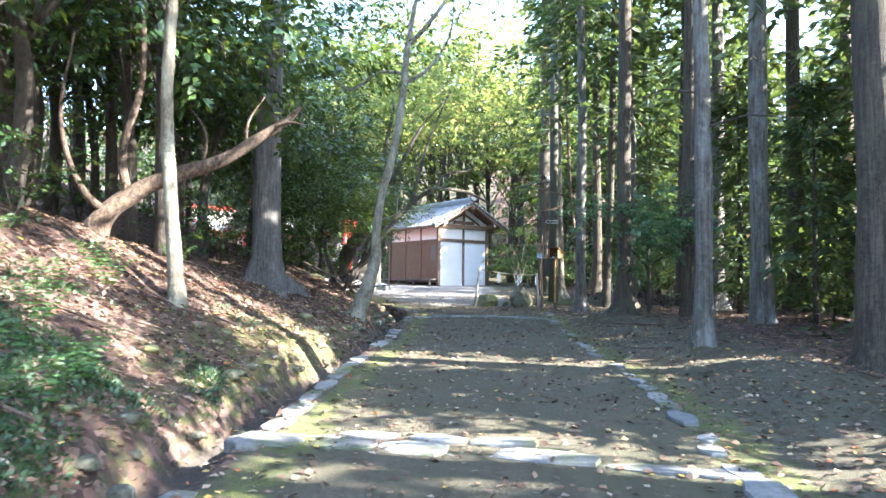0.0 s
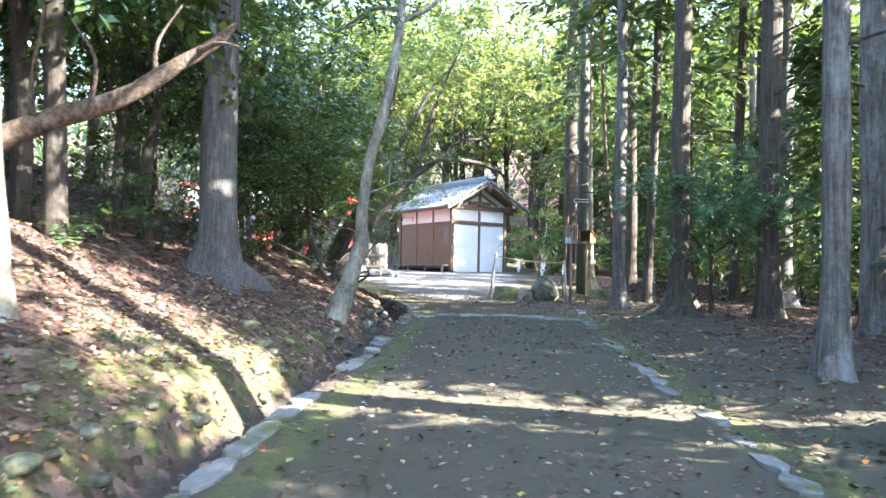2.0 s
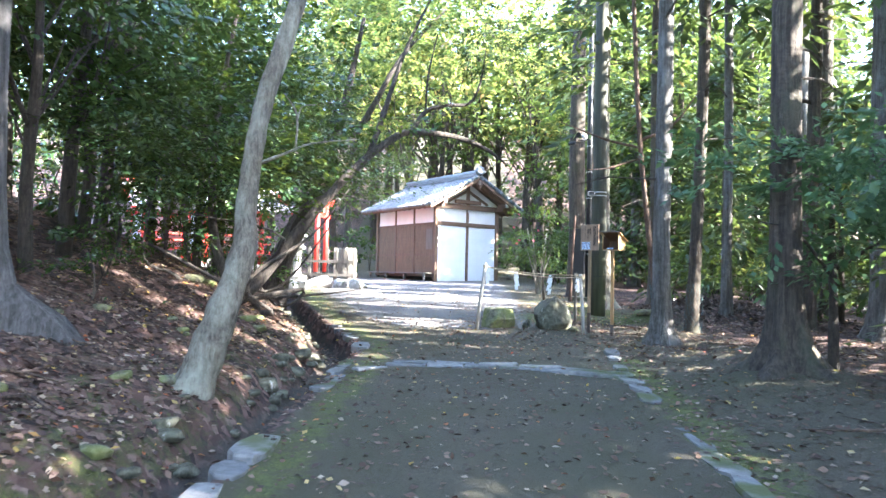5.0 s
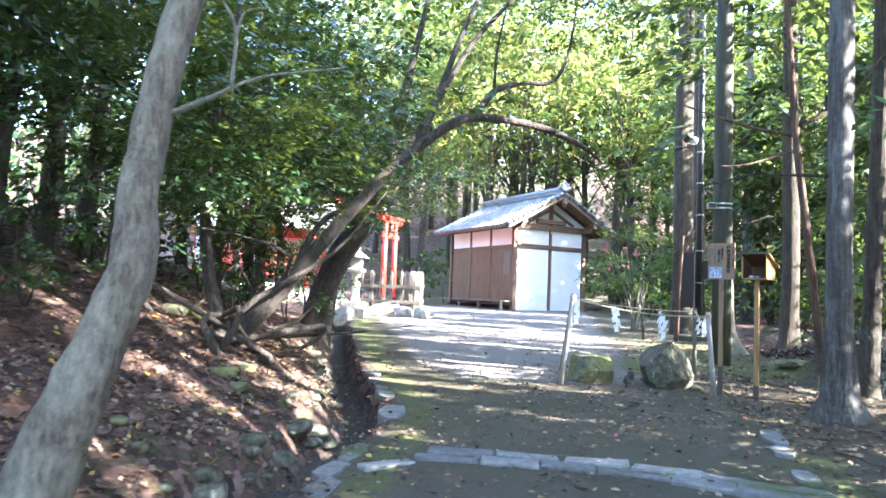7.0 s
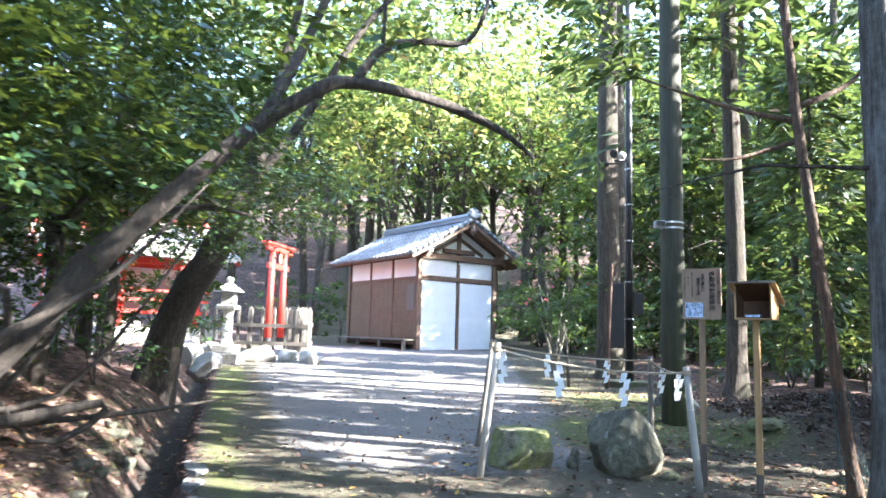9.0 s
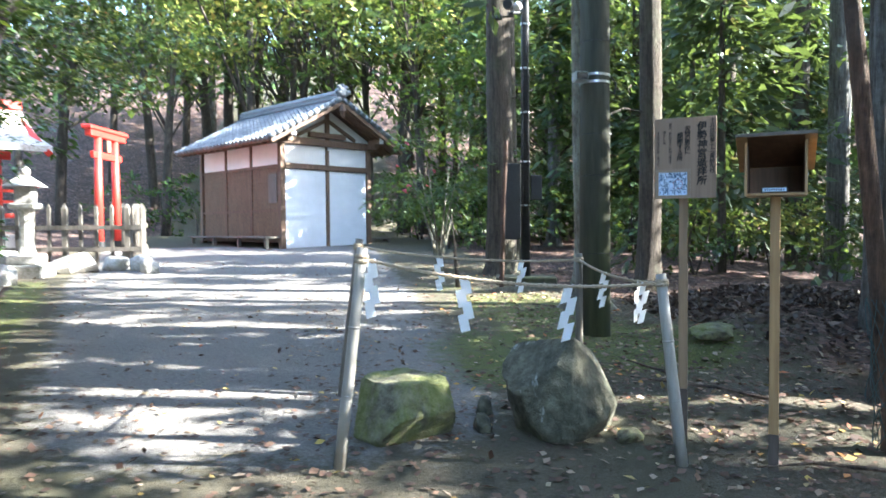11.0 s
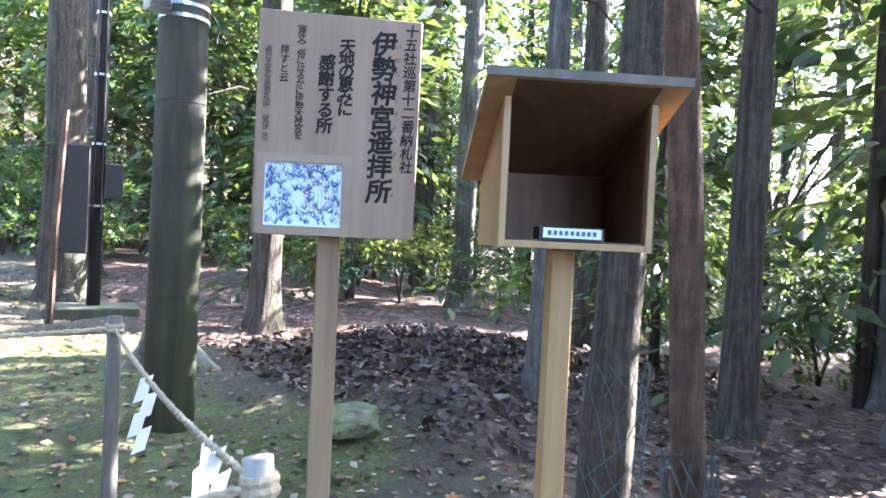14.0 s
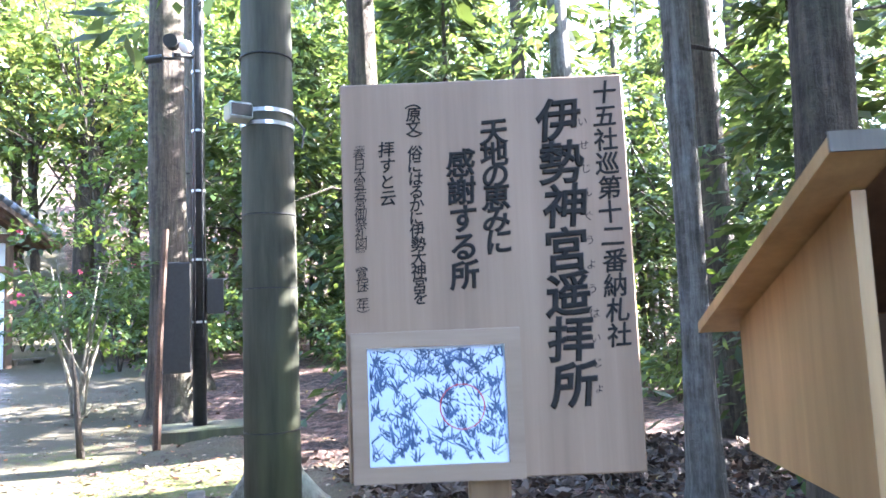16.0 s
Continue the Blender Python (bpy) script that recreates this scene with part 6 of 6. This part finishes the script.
# ---- poles ----
def concrete_pole(x, y):
    z = ground_z(x, y)
    p = holder("utility_pole", pose(x, y, z), "tall round concrete pole stained dark with moss", "pole")
    part("shaft", tube(bmesh.new(), [(0, 0, -0.2), (0, 0, 3), (0, 0, 6), (0, 0, 11)], [0.172, 0.16, 0.148, 0.125], 24), CONCRETE_POLE, p, smooth=True)
    for h in (2.76, 2.84):
        part("steel_band", tube(bmesh.new(), [(0, 0, h - 0.012), (0, 0, h + 0.012)], [0.167, 0.167], 24), STEEL, p)
    for h in (0.9, 1.75, 2.2, 3.2):
        part("dark_seam", tube(bmesh.new(), [(0, 0, h - 0.004), (0, 0, h + 0.004)], [0.169, 0.169], 24), DARK_PLASTIC, p)
    lamp = part("flood_lamp", box_bm(-0.29, -0.2, 2.75, -0.15, -0.06, 2.85, bevel=0.01), STEEL, p, "small grey floodlight on a band")
    part("lamp_glass", box_bm(-0.28, -0.206, 2.765, -0.16, -0.2005, 2.835), DARK_PLASTIC, lamp)
    cable = bmesh.new()
    tube(cable, [(0.16, -0.05, 2.84), (0.22, -0.06, 2.76), (0.2, -0.06, 2.64), (0.165, -0.05, 2.67)], [0.008] * 4, 6)
    part("cable", cable, DARK_PLASTIC, p)


concrete_pole(3.91, 23.3)


def black_pole(x, y):
    z = ground_z(x, y)
    p = holder("camera_pole", pose(x, y, z, 0, 0, -15), "slim dark steel pole with meter box and cables", "pole")
    part("shaft", tube(bmesh.new(), [(0, 0, 0.1), (0, 0, 9)], [0.085, 0.07], 16), BLACK_PAINT, p, smooth=True)
    part("footing", box_bm(-0.55, -0.35, -0.1, 0.55, 0.35, 0.1, bevel=0.02), CONCRETE_POLE, p)
    part("meter_box", box_bm(-0.42, -0.28, 0.78, -0.09, -0.02, 2.15, bevel=0.012), DARK_PLASTIC, p)
    part("side_box", box_bm(0.09, -0.1, 1.5, 0.3, 0.08, 1.95, bevel=0.01), DARK_PLASTIC, p)
    for h in (1.4, 2.2, 3.1, 3.9, 4.7):
        part("clamp_band", tube(bmesh.new(), [(0, 0, h - 0.015), (0, 0, h + 0.015)], [0.091, 0.09], 14), STEEL, p)
    cam_arm = bmesh.new()
    tube(cam_arm, [(-0.05, -0.05, 4.9), (-0.3, -0.2, 4.85)], [0.03, 0.03], 8)
    arm = part("camera_arm", cam_arm, BLACK_PAINT, p)
    bm = bmesh.new()
    cyl(bm, (-0.3, -0.18, 5.0), (-0.32, -0.35, 4.98), 0.09, 12)
    part("round_lamp", bm, DARK_PLASTIC, arm)
    bm = bmesh.new()
    bmesh.ops.create_uvsphere(bm, u_segments=12, v_segments=8, radius=0.085, matrix=Matrix.Translation((-0.14, -0.25, 4.95)))
    part("dome_camera", bm, PALE_PLASTIC, arm, smooth=True)
    bm = bmesh.new()
    cyl(bm, (-0.62, -0.2, 4.75), (-0.42, -0.24, 4.78), 0.05, 10)
    cyl(bm, (-0.42, -0.24, 4.78), (-0.2, -0.2, 4.8), 0.02, 6)
    part("tube_camera", bm, DARK_PLASTIC, arm)
    for k in (-1, 1):
        c = bmesh.new()
        tube(c, [(k * 0.05, -0.09, 1.2), (k * 0.045, -0.09, 4.0), (k * 0.04, -0.085, 8.8)], [0.012] * 3, 6)
        part("cable", c, DARK_PLASTIC, p)


black_pole(4.62, 28.3)
stake_z = ground_z(4.05, 27.6)
stake = tagged(part("iron_stake", tube(bmesh.new(), [(0, 0, -0.1), (0.03, 0, 1.2), (0.12, 0.1, 2.55)], [0.05, 0.045, 0.04], 8), RUST, at=pose(4.0, 27.7, stake_z)), "leaning rusty iron stake by the pole", "stake")


# ---- camellia ----
def camellia(x, y):
    z = ground_z(x, y)
    b = holder("camellia_bush", pose(x, y, z), "camellia bush with pink flowers and bare pale stems", "shrub")
    r = random.Random(3)
    for k in range(6):
        a = k * 1.05
        q = smooth_line([(0.05 * math.cos(a), 0.05 * math.sin(a), -0.05, 0.045), (0.14 * math.cos(a), 0.14 * math.sin(a), 0.6, 0.032), (0.35 * math.cos(a), 0.35 * math.sin(a), 1.3, 0.022), (0.7 * math.cos(a), 0.7 * math.sin(a), 2.3, 0.008)], 3)
        part("stem", tube(bmesh.new(), [p[:3] for p in q], [p[3] for p in q], 7), BARK_SMOOTH, b, smooth=True)
    rg = np.random.default_rng(4)
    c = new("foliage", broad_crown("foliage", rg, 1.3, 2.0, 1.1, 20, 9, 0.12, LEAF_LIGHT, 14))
    c.parent = b
    for k in range(9):
        a, h = r.uniform(0, 6.28), r.uniform(1.6, 2.8)
        p = np.array([1.2 * math.cos(a), 1.2 * math.sin(a), h])
        ax = rg.normal(size=(9, 3)) + np.array([0, 0, 0.3])
        o = new("flower", leaves_mesh("flower", np.repeat(p[None], 9, 0), ax, 0.06, 0.05, PINK, rg))
        o.parent = b


camellia(3.45, 31.0)
sap = holder("bare_sapling", pose(3.25, 27.8, ground_z(3.25, 27.8)), "bare pale sapling in the moss", "sapling")
part("trunk", tube(bmesh.new(), [(0, 0, -0.05), (-0.04, 0, 0.4), (-0.06, 0, 0.8), (-0.12, 0, 1.3)], [0.045, 0.034, 0.022, 0.006], 8), BARK_DARK, sap, smooth=True)
part("twig", tube(bmesh.new(), [(-0.02, 0, 0.4), (0.12, 0, 0.55)], [0.015, 0.004], 6), BARK_SMOOTH, sap)
part("twig", tube(bmesh.new(), [(0.0, 0, 0.9), (-0.2, 0.05, 1.3)], [0.015, 0.004], 6), BARK_SMOOTH, sap)


# ---- bank details: ferns, rocks, roots ----
def fern_mesh(seed):
    rg = np.random.default_rng(seed)
    base, ax, ln = [], [], []
    for f in range(7):
        a = f * 0.9 + rg.uniform(-0.2, 0.2)
        d = np.array([math.cos(a), math.sin(a), 0])
        n = np.array([-d[1], d[0], 0])
        for i in range(12):
            t = i / 12
            p = d * (0.05 + 0.45 * t) + np.array([0, 0, 0.32 * math.sin(t * 2.3) + 0.03])
            for s in (-1, 1):
                base.append(p)
                ax.append(n * s + d * 0.5 + np.array([0, 0, -0.15]))
                ln.append(0.13 * (1.02 - t))
    return leaves_mesh("fronds", np.array(base), np.array(ax), np.array(ln), np.array(ln) * 0.32, LEAF_FERN, rg)


FERNS = [fern_mesh(k) for k in range(3)]
r = random.Random(21)
spots = [(-3.5, 5.6), (-3.2, 5.0), (-2.4, 3.7), (-3.9, 7.2), (-3.6, 6.9), (-4.2, 10.3), (-2.6, 4.6), (-4.4, 6.0)] + [(r.uniform(-4.5, -2.0), r.uniform(2.5, 6.0)) for _ in range(9)]
for i, (x, y) in enumerate(spots):
    f = holder("fern", pose(x, y, ground_z(x, y), 0, 0, i * 50) @ Matrix.Diagonal((0.8, 0.8, 0.8, 1)), "green fern on the bank", "fern", "ferns on the bank")
    o = new("fronds", FERNS[i % 3])
    o.parent = f
for i in range(118):
    y = r.uniform(3, 22) if i < 90 else r.uniform(13, 21)
    x = np.interp(y, EDGE_Y, EDGE_L) - (r.uniform(0.55, 0.95) if i % 3 else r.uniform(0.8, 1.6) + (1.5 * r.random() if y > 12 else 0))
    s = r.uniform(0.05, 0.14) if i < 90 else r.uniform(0.06, 0.2)
    mossy = i % 3 == 0
    boulder("bank_stone", "small mossy stone set in the bank" if mossy else "small grey stone half sunk in the bank", x, y, s, s * r.uniform(0.6, 0.9), s * r.uniform(0.4, 0.6), BOULDER if mossy else BOULDER_LICHEN, i * 1.7 + 40, (0.9, 0.9, 0.7), 0.25)


# ---- fallen leaves and twigs ----
def fallen_leaves():
    n = 105000
    y = RNG.uniform(-1, 34, n)
    y[n // 3: n * 2 // 3] = RNG.uniform(1, 22, n * 2 // 3 - n // 3)
    x = RNG.uniform(-6.5, 8.5, n)
    bank = slice(0, 30000)
    y[bank] = RNG.uniform(1.5, 21, 30000)
    x[bank] = np.interp(y[bank], EDGE_Y, EDGE_L) - 0.6 - RNG.gamma(2.2, 1.0, 30000)
    near = slice(n - 9000, n)
    x[near], y[near] = RNG.uniform(0.5, 7.5, 9000), RNG.uniform(17, 27, 9000)
    L = np.interp(y, EDGE_Y, EDGE_L)
    R = np.interp(y, RIGHT_Y, RIGHT_X)
    on = (x > L) & (x < R)
    thin = np.where(on, 0.5, 1.0) * np.where((y > 20) & (x > -3) & (x < 2.6), 0.85, 1.0) * np.where((x < L) & (x > L - 2.6) & (y < 8), 0.75, 1.0)
    keep = RNG.uniform(0, 1, n) < thin
    x, y = x[keep], y[keep]
    z = np.array([ground_z(a, b) for a, b in zip(x, y)]) + 0.01
    base = np.stack([x, y, z], -1)
    slope = np.where(x < np.interp(y, EDGE_Y, EDGE_L) - 0.6, -0.4, 0.0)
    ax = RNG.normal(size=base.shape) * np.array([1, 1, 0.12])
    ax = unit(ax)
    ax[:, 2] += slope * ax[:, 0] + 0.06
    s = RNG.uniform(0.03, 0.08, len(x))
    me = leaves_mesh("fallen_leaves", base, ax, s, s * 0.62, LEAF_LITTER, RNG, 0.12, True)
    tagged(new("fallen_leaves", me), "dry brown and yellow fallen leaves", "leaves", kind="stuff")


def ground_cover():
    """Low green plants over the foot of the bank."""
    n = 34000
    y = RNG.uniform(0.5, 22, n)
    y[: n * 2 // 3] = RNG.uniform(0.8, 6.0, n * 2 // 3)
    d = 0.7 + RNG.gamma(2.0, 0.5, n)
    x = np.interp(y, EDGE_Y, EDGE_L) - d
    clump = np.array([noise.noise(Vector((a * 0.9, b * 0.9, 7))) for a, b in zip(x, y)])
    keep = clump + 0.26 * (y < 4.6) - 0.12 * (y > 6.0) - 0.2 * (y > 10) + RNG.normal(size=n) * 0.12 > 0.12
    x, y = x[keep], y[keep]
    z = np.array([ground_z(a, b) for a, b in zip(x, y)])
    base = np.stack([x, y, z], -1)
    ax = RNG.normal(size=base.shape) * np.array([0.8, 0.8, 0.3]) + np.array([0.15, 0, 0.55])
    s = RNG.uniform(0.025, 0.07, len(x))
    me = leaves_mesh("ground_cover", base, ax, s, s * 0.5, COVER_LEAF, RNG, 0.2)
    tagged(new("ground_cover", me), "low green plants and moss covering the bank", "ground cover", kind="stuff")


def twigs():
    """Dry twigs strewn over the bank and the grove floor, each a thing of its own."""
    rr = random.Random(9)
    meshes = []
    for k in range(4):
        pts = [Vector((-0.35, 0, 0.012)), Vector((-0.1, 0.03 * (k - 1), 0.02)), Vector((0.15, -0.02 * k, 0.015)), Vector((0.4, 0.05, 0.02))]
        meshes.append(link_mesh("twig", tube(bmesh.new(), pts, [0.012, 0.01, 0.007, 0.003], 5), DEAD_WOOD))
    for i in range(110):
        if i % 2 or i > 70:
            y = rr.uniform(3, 20)
            x = np.interp(y, EDGE_Y, EDGE_L) - rr.uniform(1.2, 5)
        else:
            y = rr.uniform(4, 26)
            x = np.interp(y, RIGHT_Y, RIGHT_X) + rr.uniform(0.5, 5)
        o = new("twig", meshes[i % 4])
        h = 0.35 if x < 0 else 0.0
        a = rr.uniform(0, 360)
        o.matrix_basis = pose(x, y, ground_z(x, y) + 0.01, 0, math.degrees(math.atan(h * math.cos(radians(a)))) , a) @ Matrix.Diagonal((rr.uniform(0.6, 1.6),) * 3 + (1,))
        tagged(o, "dry fallen twig on the leaf litter", "twig", "fallen twigs")


def leaf_heap():
    """Dark rotting leaves and bark heaped behind the notice board."""
    n = 7000
    a = RNG.normal(size=(n, 2))
    x, y = 6.6 + a[:, 0] * 1.2 - 0.35 * a[:, 1], 23.4 + a[:, 1] * 1.0
    keep = (x > 4.9) & (np.hypot(x - 4.45, y - 25.0) > 0.6)
    x, y = x[keep], y[keep]
    z = np.array([ground_z(p, q) for p, q in zip(x, y)]) + RNG.uniform(0.0, 0.05, len(x))
    s = RNG.uniform(0.05, 0.14, len(x))
    me = leaves_mesh("leaf_heap", np.stack([x, y, z], -1), unit(RNG.normal(size=(len(x), 3)) * np.array([1, 1, 0.4])), s, s * 0.45, LEAF_ROT, RNG, 0.3)
    tagged(new("leaf_heap", me), "heap of dark rotting leaves and bark scraps", "leaf heap", kind="stuff")


leaf_heap()
fallen_leaves()
ground_cover()
twigs()
